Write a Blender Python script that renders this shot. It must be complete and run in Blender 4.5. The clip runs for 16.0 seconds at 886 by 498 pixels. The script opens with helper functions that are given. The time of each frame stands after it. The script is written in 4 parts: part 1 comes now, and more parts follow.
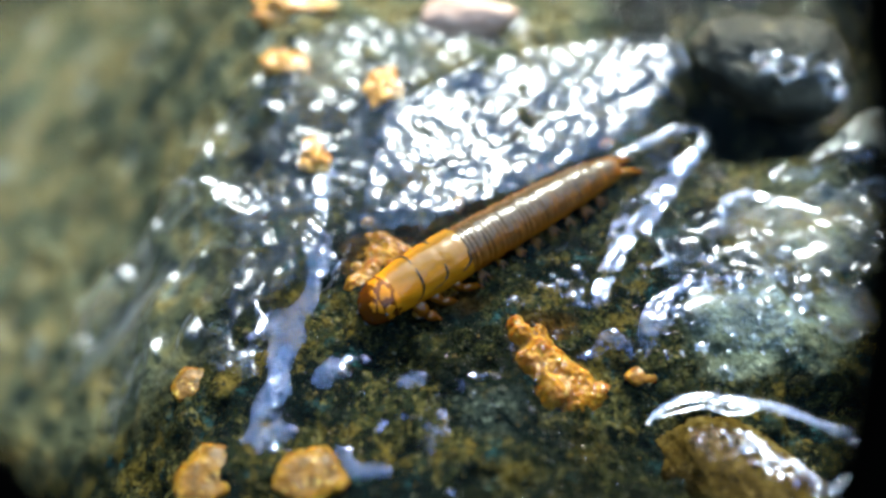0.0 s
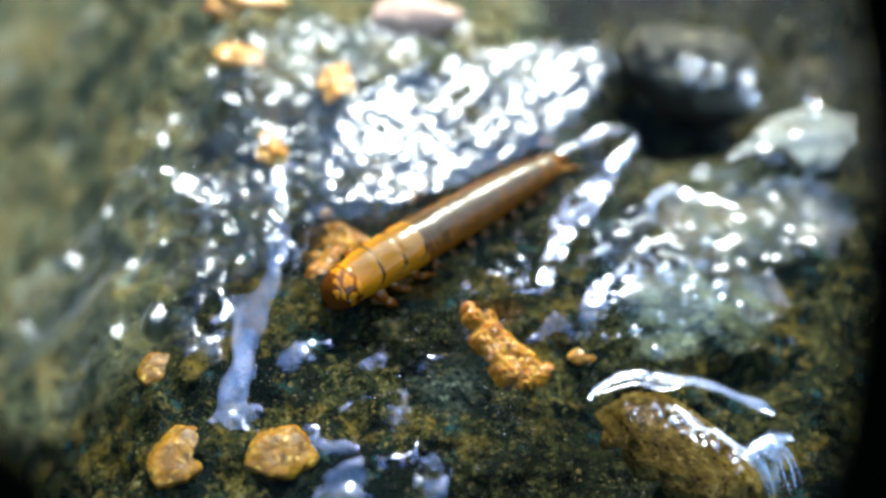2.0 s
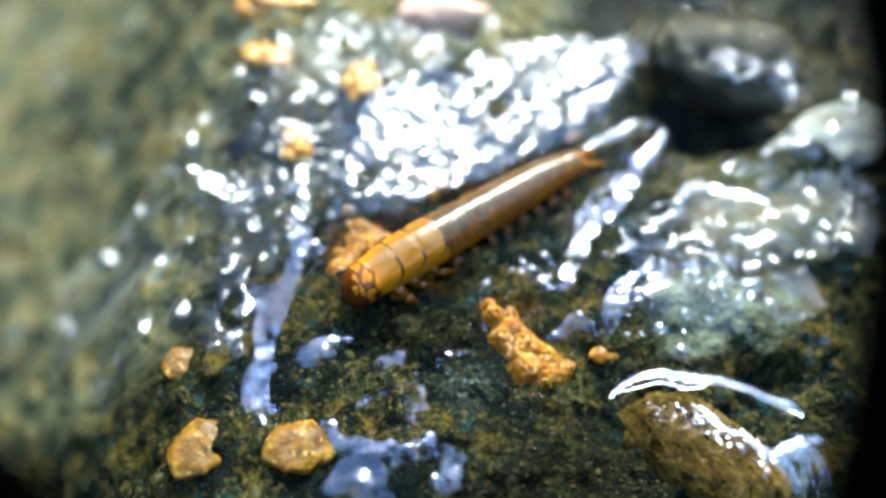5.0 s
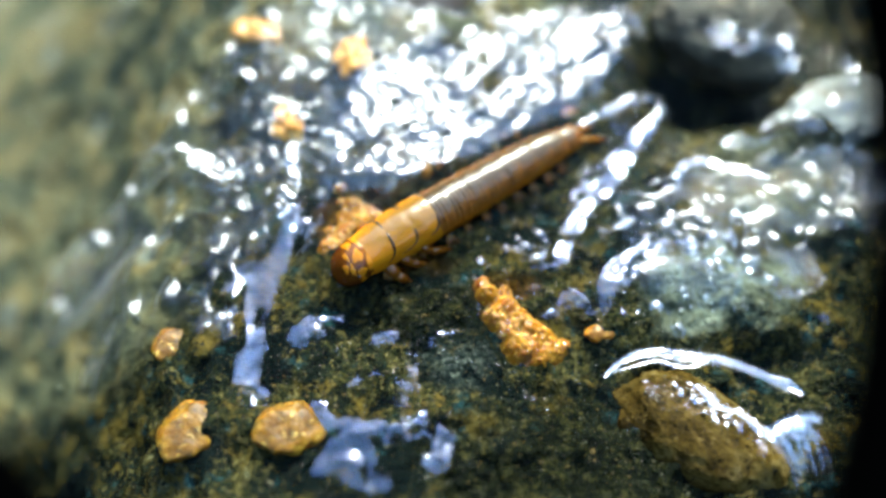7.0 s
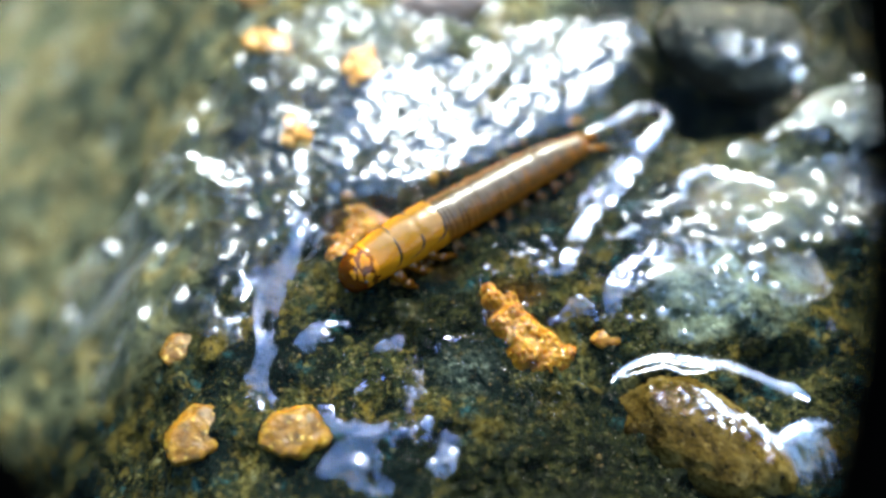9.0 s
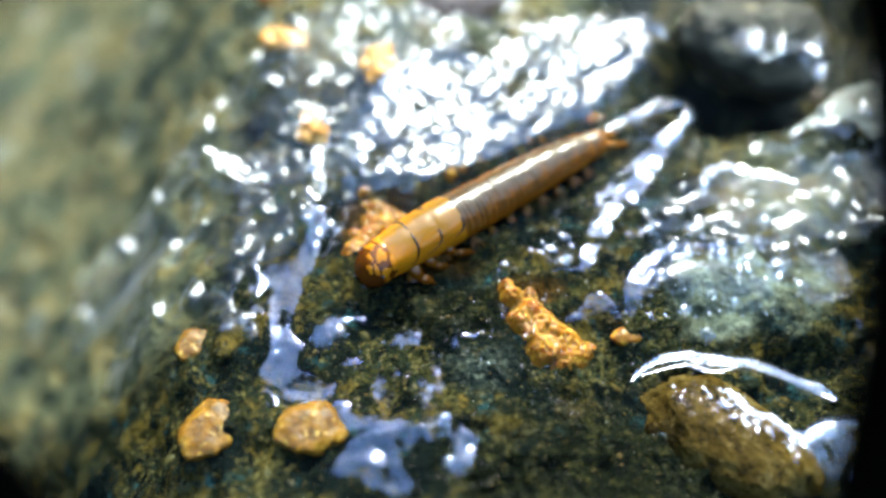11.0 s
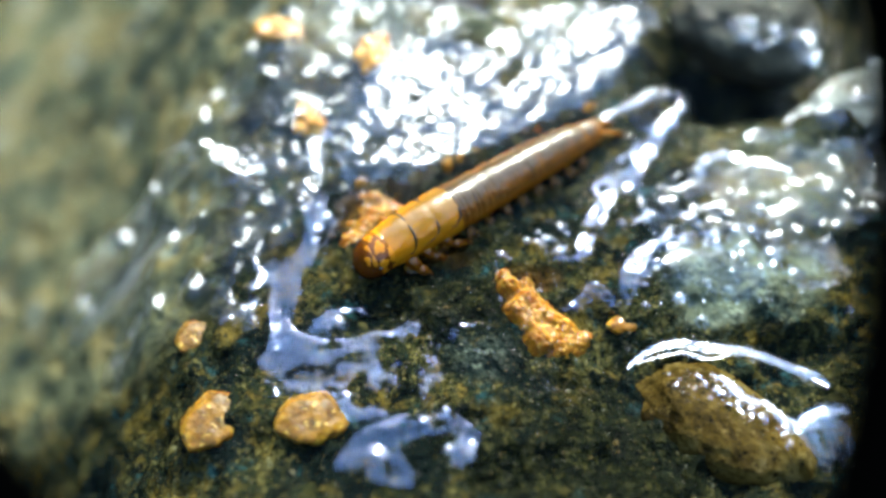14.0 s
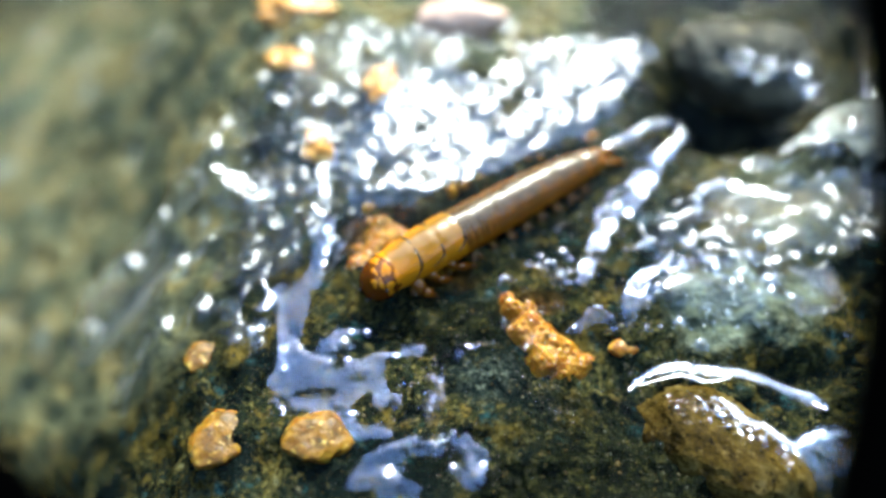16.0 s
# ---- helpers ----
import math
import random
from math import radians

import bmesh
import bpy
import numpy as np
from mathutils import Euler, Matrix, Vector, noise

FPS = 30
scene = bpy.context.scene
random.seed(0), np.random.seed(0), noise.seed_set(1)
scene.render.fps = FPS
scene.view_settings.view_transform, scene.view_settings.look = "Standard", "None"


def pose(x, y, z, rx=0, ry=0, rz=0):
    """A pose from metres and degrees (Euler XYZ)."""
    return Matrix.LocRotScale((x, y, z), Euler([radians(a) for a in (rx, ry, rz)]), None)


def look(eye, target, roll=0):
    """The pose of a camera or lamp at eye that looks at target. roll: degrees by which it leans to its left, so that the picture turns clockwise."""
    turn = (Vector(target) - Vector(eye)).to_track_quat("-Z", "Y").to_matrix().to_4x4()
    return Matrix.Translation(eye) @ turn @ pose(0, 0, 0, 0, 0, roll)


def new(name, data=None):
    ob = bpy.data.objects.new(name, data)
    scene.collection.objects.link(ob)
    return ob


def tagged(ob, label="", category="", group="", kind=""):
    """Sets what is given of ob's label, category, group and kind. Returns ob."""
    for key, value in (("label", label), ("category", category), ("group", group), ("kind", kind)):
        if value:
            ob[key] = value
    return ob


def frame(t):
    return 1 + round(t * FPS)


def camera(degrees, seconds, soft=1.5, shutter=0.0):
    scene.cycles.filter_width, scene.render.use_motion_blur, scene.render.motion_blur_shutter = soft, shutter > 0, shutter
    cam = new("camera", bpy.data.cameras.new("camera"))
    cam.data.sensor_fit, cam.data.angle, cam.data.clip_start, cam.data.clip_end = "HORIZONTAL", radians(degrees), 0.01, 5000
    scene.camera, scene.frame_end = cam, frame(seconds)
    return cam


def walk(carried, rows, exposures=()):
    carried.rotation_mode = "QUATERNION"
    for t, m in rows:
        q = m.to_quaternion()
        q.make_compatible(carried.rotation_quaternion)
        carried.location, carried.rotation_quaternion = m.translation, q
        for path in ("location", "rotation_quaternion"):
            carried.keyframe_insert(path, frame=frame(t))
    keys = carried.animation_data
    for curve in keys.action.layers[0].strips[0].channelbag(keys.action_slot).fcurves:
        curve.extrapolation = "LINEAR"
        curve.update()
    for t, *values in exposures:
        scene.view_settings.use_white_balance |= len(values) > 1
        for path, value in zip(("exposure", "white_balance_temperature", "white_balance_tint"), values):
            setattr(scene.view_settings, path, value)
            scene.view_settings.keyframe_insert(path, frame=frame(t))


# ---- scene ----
MM = 0.001
cam = camera(56.0, 16.0, 3.0)
cam.data.dof.use_dof = True
cam.data.dof.focus_distance = 30.7 * MM
cam.data.dof.aperture_fstop = 18.0
# seconds, x, y, z in millimetres, turn in degrees
PATH = [
    (0.0, -0.580, -16.582, 27.445, 32.616, -2.017, -1.046),
    (0.5, -2.042, -17.383, 28.981, 32.655, -5.451, -2.681),
    (1.0, -2.998, -17.460, 29.316, 32.660, -7.380, -3.758),
    (1.5, -2.928, -17.191, 29.427, 31.742, -8.285, -4.156),
    (2.0, -2.778, -17.416, 29.268, 31.756, -7.726, -4.311),
    (2.5, -1.038, -17.813, 28.690, 30.781, -2.918, -2.435),
    (3.0, -0.584, -17.689, 28.422, 30.822, -1.445, -1.566),
    (3.5, 0.000, -17.493, 29.155, 30.964, -0.001, -0.000),
    (4.0, -1.701, -17.921, 29.095, 31.760, -3.999, -2.366),
    (4.2, -1.605, -17.840, 29.381, 32.144, -4.534, -2.287),
    (6.3, -0.352, -17.490, 28.309, 30.581, -2.927, -1.915),
    (6.5, -0.058, -17.738, 28.228, 31.217, -2.016, -1.386),
    (7.0, -0.797, -17.396, 28.655, 30.330, -3.957, -2.406),
    (7.5, -0.527, -17.680, 28.642, 30.977, -3.089, -1.806),
    (8.0, -0.756, -17.610, 28.516, 30.979, -3.899, -2.142),
    (8.5, -0.546, -17.647, 28.450, 31.192, -3.482, -1.825),
    (9.0, -0.676, -17.958, 28.576, 31.646, -3.389, -1.987),
    (9.5, -0.674, -17.999, 28.814, 31.240, -3.507, -1.979),
    (9.7, -0.920, -17.743, 28.640, 31.037, -3.876, -2.257),
    (11.8, -0.404, -18.501, 27.847, 33.040, -1.749, -0.641),
    (12.0, -0.303, -18.442, 27.959, 32.514, -1.604, -0.708),
    (12.5, -1.417, -17.887, 28.659, 30.818, -5.221, -2.659),
    (13.0, -1.100, -18.163, 28.218, 31.338, -4.020, -2.290),
    (13.5, -1.328, -17.932, 28.572, 30.413, -4.749, -2.718),
    (14.0, -0.897, -18.115, 28.268, 31.217, -2.774, -1.839),
    (14.5, -0.639, -18.328, 28.388, 32.554, -2.007, -0.989),
    (15.0, -0.904, -18.708, 28.153, 33.862, -1.952, -0.841),
    (15.5, -0.629, -18.676, 28.373, 33.251, -1.839, -0.766),
    (16.0, -1.104, -18.885, 28.614, 33.625, -2.943, -1.468),
]
WAY = [(t, pose(x * MM, y * MM, z * MM, rx, ry, rz)) for t, x, y, z, rx, ry, rz in PATH]
walk(cam, WAY, exposures=((0.0, 3.98, 6700, -8), (2.0, 4.03, 6700, -8), (4.0, 4.23, 6700, -8), (7.0, 4.25, 6700, -8), (9.5, 4.31, 6700, -8), (13.0, 4.24, 6700, -8), (16.0, 4.27, 6700, -8)))

# ---- light: clear sky, sun ahead and a little to the right ----
SUN_EL, SUN_AZ = radians(47.0), radians(10.0)
world = bpy.data.worlds.new("sky")
scene.world = world
world.use_nodes = True
wn = world.node_tree
sky = wn.nodes.new("ShaderNodeTexSky")
sky.sky_type = "NISHITA"
sky.sun_disc = False
sky.sun_elevation, sky.sun_rotation = SUN_EL, SUN_AZ
sky.air_density, sky.dust_density, sky.ozone_density = 1.0, 0.9, 2.2
wn.links.new(sky.outputs[0], wn.nodes["Background"].inputs[0])
wn.nodes["Background"].inputs[1].default_value = 0.13
sun = new("sun", bpy.data.lights.new("sun", "SUN"))
sun.data.energy, sun.data.angle, sun.data.color = 1.25, radians(6.0), (1.0, 0.97, 0.9)
to_sun = Vector((math.sin(SUN_AZ) * math.cos(SUN_EL), math.cos(SUN_AZ) * math.cos(SUN_EL), math.sin(SUN_EL)))
sun.matrix_world = look(to_sun * 0.5, (0, 0, 0))


# ---- noise and height of the rock, in millimetres ----
TABLE = np.random.RandomState(7).rand(256, 256)


def value_noise(x, y, seed=0):
    x, y = np.asarray(x, float) + seed * 37.7, np.asarray(y, float) + seed * 91.3
    xi, yi = np.floor(x).astype(int), np.floor(y).astype(int)
    fx, fy = x - xi, y - yi
    fx, fy = fx * fx * fx * (fx * (fx * 6 - 15) + 10), fy * fy * fy * (fy * (fy * 6 - 15) + 10)
    a, b = TABLE[xi % 256, yi % 256], TABLE[(xi + 1) % 256, yi % 256]
    c, d = TABLE[xi % 256, (yi + 1) % 256], TABLE[(xi + 1) % 256, (yi + 1) % 256]
    return (a * (1 - fx) + b * fx) * (1 - fy) + (c * (1 - fx) + d * fx) * fy - 0.5


def bump_at(x, y, cx, cy, rx, ry=None, turn=0.0):
    ry = ry or rx
    c, s = math.cos(radians(turn)), math.sin(radians(turn))
    u, v = (x - cx) * c + (y - cy) * s, -(x - cx) * s + (y - cy) * c
    return np.exp(-((u / rx) ** 2 + (v / ry) ** 2))


def rock_smooth(x, y):
    """Large forms of the rock under the water."""
    x, y = np.asarray(x, float), np.asarray(y, float)
    h = 1.1 * value_noise(x / 6.0, y / 6.0, 1) + 0.5 * value_noise(x / 2.4, y / 2.4, 2)
    near = np.exp(-(((x - 2.5) * 0.829 + (y - 1.2) * 0.559) / 8.0) ** 4 - ((-(x - 2.5) * 0.559 + (y - 1.2) * 0.829) / 1.8) ** 2)
    h = h * (1 - 0.85 * near) - 0.1 * near
    side = np.clip(-x - 5.0, 0, 400.0)
    h = h - 0.13 * side ** 2 / (1 + (side / 16.0) ** 2)
    h = h - 3.8 * bump_at(x, y, 14.6, 8.4, 3.4, 2.2, 10) - 3.0 * bump_at(x, y, 24.0, 13.0, 6.0, 5.0)
    h = h + 0.9 * bump_at(x, y, 12.0, -2.3, 4.0, 2.0, 0)
    h = h + 0.8 * bump_at(x, y, 18.5, 5.6, 4.0, 1.6, 20)
    h = h - 0.7 * bump_at(x, y, -5.6, -3.6, 1.2, 4.2, 5) - 0.5 * bump_at(x, y, -2.6, -6.2, 2.4, 1.4, 20)
    h = h + 1.3 * bump_at(x, y, 11.6, 6.7, 1.7, 1.0, 45)
    far = np.clip((np.hypot(x, y) - 60) / 400.0, 0, 1)
    # unseen far rise, added to block the low sky from reflections and shading
    horizon_block = np.clip((np.hypot(x, y) - 350.0) / 1900.0, 0, 1)
    return h + far * 25.0 * value_noise(x / 180.0, y / 180.0, 5) + 1250.0 * horizon_block * horizon_block * (3 - 2 * horizon_block) * (1 + 0.5 * value_noise(x / 500.0, y / 500.0, 6))


def rock_mid(x, y):
    """The rock with its larger lumps on the shelving side."""
    x, y = np.asarray(x, float), np.asarray(y, float)
    return rock_smooth(x, y) + 0.9 * value_noise(x / 2.2, y / 2.2, 9) * np.clip((-6.5 - x) / 3.0, 0, 1)


def rock_height(x, y):
    x, y = np.asarray(x, float), np.asarray(y, float)
    fine = 0.65 * value_noise(x / 1.1, y / 1.1, 3) + 0.30 * value_noise(x / 0.45, y / 0.45, 4) + 0.16 * value_noise(x / 0.2, y / 0.2, 6)
    pits = np.clip(value_noise(x / 1.6, y / 1.6, 8) - 0.15, 0, 1) * -1.8
    calm = 1 - 0.5 * np.clip(bump_at(x, y, -5.0, -2.0, 1.6, 5.5, 4) + bump_at(x, y, -3.0, -6.0, 2.6, 1.3, 0) + bump_at(x, y, -0.6, -9.6, 2.0, 1.0, 0), 0, 1)
    return rock_mid(x, y) + (fine + pits) * calm


# ---- mesh helpers ----
def mesh_of(name, verts, faces, material, smooth=True):
    me = bpy.data.meshes.new(name)
    me.from_pydata([tuple(v) for v in verts], [], [tuple(f) for f in faces])
    me.materials.append(material)
    if smooth:
        me.polygons.foreach_set("use_smooth", [True] * len(me.polygons))
    me.update()
    return me


def part(name, me, parent, label=""):
    ob = new(name, me)
    ob.parent = parent
    return tagged(ob, label)


def thing(name, label, category, m=None, group="", kind=""):
    ob = new(name)
    ob.empty_display_size = 0.001
    if m is not None:
        ob.matrix_basis = m
    return tagged(ob, label, category, group, kind)


def grid_mesh(name, xs, ys, height, material, keep=None):
    gx, gy = np.meshgrid(xs, ys)
    z = height(gx, gy)
    n, m = gx.shape
    idx = np.arange(n * m).reshape(n, m)
    quads = np.stack([idx[:-1, :-1], idx[:-1, 1:], idx[1:, 1:], idx[1:, :-1]], -1).reshape(-1, 4)
    verts = np.stack([gx, gy, z], -1).reshape(-1, 3) * MM
    if keep is not None:
        ok = keep(gx, gy).reshape(-1)
        quads = quads[ok[quads].any(1)]
        used = np.unique(quads)
        back = np.full(n * m, -1)
        back[used] = np.arange(len(used))
        verts, quads = verts[used], back[quads]
    me = bpy.data.meshes.new(name)
    me.vertices.add(len(verts))
    me.vertices.foreach_set("co", verts.ravel())
    me.loops.add(len(quads) * 4)
    me.loops.foreach_set("vertex_index", quads.ravel().astype(np.int32))
    me.polygons.add(len(quads))
    me.polygons.foreach_set("loop_start", np.arange(0, len(quads) * 4, 4, dtype=np.int32))
    me.polygons.foreach_set("use_smooth", np.ones(len(quads), dtype=bool))
    me.materials.append(material)
    me.update(calc_edges=True)
    me.validate()
    return me


def ico(level):
    bm = bmesh.new()
    bmesh.ops.create_icosphere(bm, subdivisions=level, radius=1.0)
    v = np.array([p.co[:] for p in bm.verts])
    f = [[p.index for p in q.verts] for q in bm.faces]
    bm.free()
    return v, f


ICO = {k: ico(k) for k in (1, 2, 3, 4, 5)}


def lump(name, size, material, seed, level=4, rough=0.18, grain=0.05, knobs=0.0, scale=1.0, flat=0.0):
    """An uneven pebble or clump about its own centre; size: half axes in millimetres."""
    v, f = ICO[level]
    out = []
    for p in v:
        q = Vector(p)
        r = 1 + rough * noise.noise(q * 1.3 * scale + Vector((seed * 3.1, 0, 0))) * 1.6 + rough * 0.6 * noise.noise(q * 3.1 * scale + Vector((0, seed * 2.3, 0)))
        r += grain * noise.noise(q * 9.0 * scale + Vector((0, 0, seed)))
        if knobs:
            d = noise.voronoi(q * 2.6 * scale + Vector((seed, seed, 0)))[0][0]
            r += knobs * (0.5 - d)
        w = q * r
        if flat:
            w.z = math.copysign(abs(w.z) ** (1 - flat * 0.5), w.z) if abs(w.z) > 1e-6 else 0.0
        out.append((w.x * size[0] * MM, w.y * size[1] * MM, w.z * size[2] * MM))
    return mesh_of(name, out, f, material)


def on_rock(x, y, up=0.0, turn=0.0, tx=0.0, ty=0.0):
    return pose(x * MM, y * MM, (float(rock_smooth(x, y)) + up) * MM, tx, ty, turn)


def tube(name, points, radii, material, sides=10, closed_ends=True, up=None, flat=1.0):
    """A round strand through points (millimetres)."""
    pts = [Vector(p) for p in points]
    verts, faces = [], []
    for i, p in enumerate(pts):
        d = (pts[min(i + 1, len(pts) - 1)] - pts[max(i - 1, 0)]).normalized()
        a = d.cross(Vector((0, 0, 1)) if abs(d.z) < 0.95 else Vector((1, 0, 0))).normalized()
        b = d.cross(a)
        if up is not None:
            a = d.cross(up).normalized()
            b = a.cross(d) * flat
        for k in range(sides):
            w = 2 * math.pi * k / sides
            verts.append((p + (a * math.cos(w) + b * math.sin(w)) * radii[i]) * MM)
    for i in range(len(pts) - 1):
        for k in range(sides):
            faces.append((i * sides + k, i * sides + (k + 1) % sides, (i + 1) * sides + (k + 1) % sides, (i + 1) * sides + k))
    if closed_ends:
        faces.append(tuple(range(sides))[::-1])
        faces.append(tuple((len(pts) - 1) * sides + k for k in range(sides)))
    return mesh_of(name, verts, faces, material)


# ---- materials ----
def material(name):
    m = bpy.data.materials.new(name)
    m.use_nodes = True
    return m, m.node_tree.nodes, m.node_tree.links, m.node_tree.nodes["Principled BSDF"]


def node(nodes, kind, **values):
    n = nodes.new(kind)
    for key, value in values.items():
        n.inputs[key].default_value = value
    return n


def ramp(nodes, links, source, stops):
    r = nodes.new("ShaderNodeValToRGB")
    e = r.color_ramp.elements
    while len(e) < len(stops):
        e.new(0.5)
    for el, (at, colour) in zip(e, stops):
        el.position, el.color = at, (*colour, 1)
    links.new(source, r.inputs[0])
    return r


def mixed(nodes, links, factor, a, b):
    m = nodes.new("ShaderNodeMix")
    m.data_type = "RGBA"
    links.new(factor, m.inputs[0])
    for k, src in ((6, a), (7, b)):
        if isinstance(src, tuple):
            m.inputs[k].default_value = (*src, 1)
        else:
            links.new(src, m.inputs[k])
    return m.outputs[2]


def relief(nodes, links, bsdf, layers, coords, coat=True):
    """Stacked bumps: (scale per metre, height in metres, detail)."""
    last = None
    for scale, height, detail in layers:
        t = node(nodes, "ShaderNodeTexNoise", Scale=scale, Detail=detail, Roughness=0.6)
        links.new(coords, t.inputs["Vector"])
        b = node(nodes, "ShaderNodeBump", Strength=1.0, Distance=height)
        links.new(t.outputs[0], b.inputs["Height"])
        if last:
            links.new(last, b.inputs["Normal"])
        last = b.outputs[0]
    links.new(last, bsdf.inputs["Normal"])
    if coat:
        links.new(last, bsdf.inputs["Coat Normal"])


def mineral(name, stops, scale=350.0, spots=(), wet=1.0, rough=0.55, bumps=((900, 0.00012, 4), (4000, 0.00005, 3)), coat_rough=0.08, subsurface=0.0, detail=0.65, specular=0.1):
    """Wet mineral surface: a noisy ramp of colours with spots of other colours on it."""
    m, nodes, links, bsdf = material(name)
    co = nodes.new("ShaderNodeTexCoord").outputs["Object"]
    t = node(nodes, "ShaderNodeTexNoise", Scale=scale, Detail=7.0, Roughness=detail, Distortion=0.4)
    links.new(co, t.inputs["Vector"])
    colour = ramp(nodes, links, t.outputs[0], stops).outputs[0]
    for s, (scale2, low, high, tint) in enumerate(spots):
        off = nodes.new("ShaderNodeVectorMath")
        off.inputs[1].default_value = (0.13 * (s + 1), 0.07 * s, 0.05)
        links.new(co, off.inputs[0])
        t2 = node(nodes, "ShaderNodeTexNoise", Scale=scale2, Detail=5.0, Roughness=0.7)
        links.new(off.outputs[0], t2.inputs["Vector"])
        f = ramp(nodes, links, t2.outputs[0], ((low, (0, 0, 0)), (high, (1, 1, 1)))).outputs[0]
        colour = mixed(nodes, links, f, colour, tint)
    links.new(colour, bsdf.inputs["Base Color"])
    bsdf.inputs["Roughness"].default_value = rough
    bsdf.inputs["Specular IOR Level"].default_value = specular
    bsdf.inputs["Coat Weight"].default_value = wet
    bsdf.inputs["Coat Roughness"].default_value = coat_rough
    bsdf.inputs["Coat IOR"].default_value = 1.33
    if subsurface:
        bsdf.inputs["Subsurface Weight"].default_value = subsurface
        bsdf.inputs["Subsurface Radius"].default_value = (1.0, 0.5, 0.2)
        bsdf.inputs["Subsurface Scale"].default_value = 0.0006
    relief(nodes, links, bsdf, bumps, co)
    return m


ROCK = mineral("wet_rock", ((0.4, (0.0022, 0.003, 0.0022)), (0.48, (0.0042, 0.0056, 0.003)), (0.55, (0.0095, 0.0095, 0.0032)), (0.62, (0.026, 0.022, 0.0075)), (0.72, (0.075, 0.072, 0.038))), 620.0,
               ((430.0, 0.53, 0.63, (0.032, 0.0225, 0.0045)), (9000.0, 0.62, 0.7, (0.035, 0.04, 0.03)), (3200.0, 0.56, 0.63, (0.042, 0.035, 0.012)), (950.0, 0.56, 0.66, (0.036, 0.025, 0.006)), (310.0, 0.5, 0.57, (0.0014, 0.0024, 0.002)), (700.0, 0.57, 0.68, (0.006, 0.0165, 0.0175)), (5200.0, 0.54, 0.6, (0.0006, 0.001, 0.0008))),
               bumps=((1400, 0.00022, 5), (5000, 0.00024, 4)), coat_rough=0.06, wet=0.2, rough=0.95, detail=0.8, specular=0.0)


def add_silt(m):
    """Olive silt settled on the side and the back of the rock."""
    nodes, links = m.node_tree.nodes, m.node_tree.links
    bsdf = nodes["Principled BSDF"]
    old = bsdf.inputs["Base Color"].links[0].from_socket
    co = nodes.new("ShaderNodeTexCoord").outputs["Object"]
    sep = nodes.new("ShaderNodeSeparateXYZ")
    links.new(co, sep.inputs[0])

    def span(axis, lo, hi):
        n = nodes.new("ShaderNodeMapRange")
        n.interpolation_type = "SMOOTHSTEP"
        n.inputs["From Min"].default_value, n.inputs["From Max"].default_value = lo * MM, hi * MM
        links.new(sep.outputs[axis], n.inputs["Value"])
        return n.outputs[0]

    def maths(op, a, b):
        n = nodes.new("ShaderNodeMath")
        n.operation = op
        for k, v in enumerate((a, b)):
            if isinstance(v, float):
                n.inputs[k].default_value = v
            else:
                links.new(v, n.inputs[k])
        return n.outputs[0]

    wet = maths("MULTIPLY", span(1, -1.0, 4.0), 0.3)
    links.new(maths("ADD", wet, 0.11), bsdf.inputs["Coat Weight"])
    # kept off the hollow and near left corner, leaving their shade in the colour
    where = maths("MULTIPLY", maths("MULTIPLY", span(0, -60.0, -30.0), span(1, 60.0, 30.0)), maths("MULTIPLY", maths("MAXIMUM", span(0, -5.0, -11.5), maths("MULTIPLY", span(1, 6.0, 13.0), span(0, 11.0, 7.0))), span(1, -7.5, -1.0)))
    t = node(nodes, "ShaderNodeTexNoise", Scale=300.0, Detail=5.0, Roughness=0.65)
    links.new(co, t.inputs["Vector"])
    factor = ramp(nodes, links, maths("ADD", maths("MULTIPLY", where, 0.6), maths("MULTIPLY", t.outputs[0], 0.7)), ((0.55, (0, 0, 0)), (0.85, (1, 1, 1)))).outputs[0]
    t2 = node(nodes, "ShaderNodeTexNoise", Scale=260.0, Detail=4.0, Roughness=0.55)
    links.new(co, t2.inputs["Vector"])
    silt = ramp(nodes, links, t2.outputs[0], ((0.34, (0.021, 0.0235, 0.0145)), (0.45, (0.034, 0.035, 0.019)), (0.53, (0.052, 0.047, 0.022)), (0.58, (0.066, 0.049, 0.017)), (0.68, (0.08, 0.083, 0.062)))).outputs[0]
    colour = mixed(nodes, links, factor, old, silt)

    def patch(x, y, rx, ry, lo, hi):
        """One inside an uneven oval of the rock, falling to nothing at its edge."""
        off = nodes.new("ShaderNodeVectorMath")
        off.operation = "SUBTRACT"
        off.inputs[1].default_value = (x * MM, y * MM, 0.0)
        links.new(co, off.inputs[0])
        flat = nodes.new("ShaderNodeVectorMath")
        flat.operation = "MULTIPLY"
        flat.inputs[1].default_value = (1 / (rx * MM), 1 / (ry * MM), 0.0)
        links.new(off.outputs[0], flat.inputs[0])
        length = nodes.new("ShaderNodeVectorMath")
        length.operation = "LENGTH"
        links.new(flat.outputs[0], length.inputs[0])
        edge = maths("ADD", length.outputs["Value"], maths("MULTIPLY", maths("SUBTRACT", t.outputs[0], 0.5), 2.2))
        return ramp(nodes, links, edge, ((lo, (1, 1, 1)), (hi, (0, 0, 0)))).outputs[0]

    # a vein of grey-green stone, and black-green mottled ovals below it
    t3 = node(nodes, "ShaderNodeTexNoise", Scale=650.0, Detail=6.0, Roughness=0.75)
    links.new(co, t3.inputs["Vector"])
    green = ramp(nodes, links, t3.outputs[0], ((0.34, (0.018, 0.018, 0.009)), (0.46, (0.036, 0.039, 0.025)), (0.57, (0.056, 0.063, 0.045)), (0.7, (0.085, 0.093, 0.07)))).outputs[0]
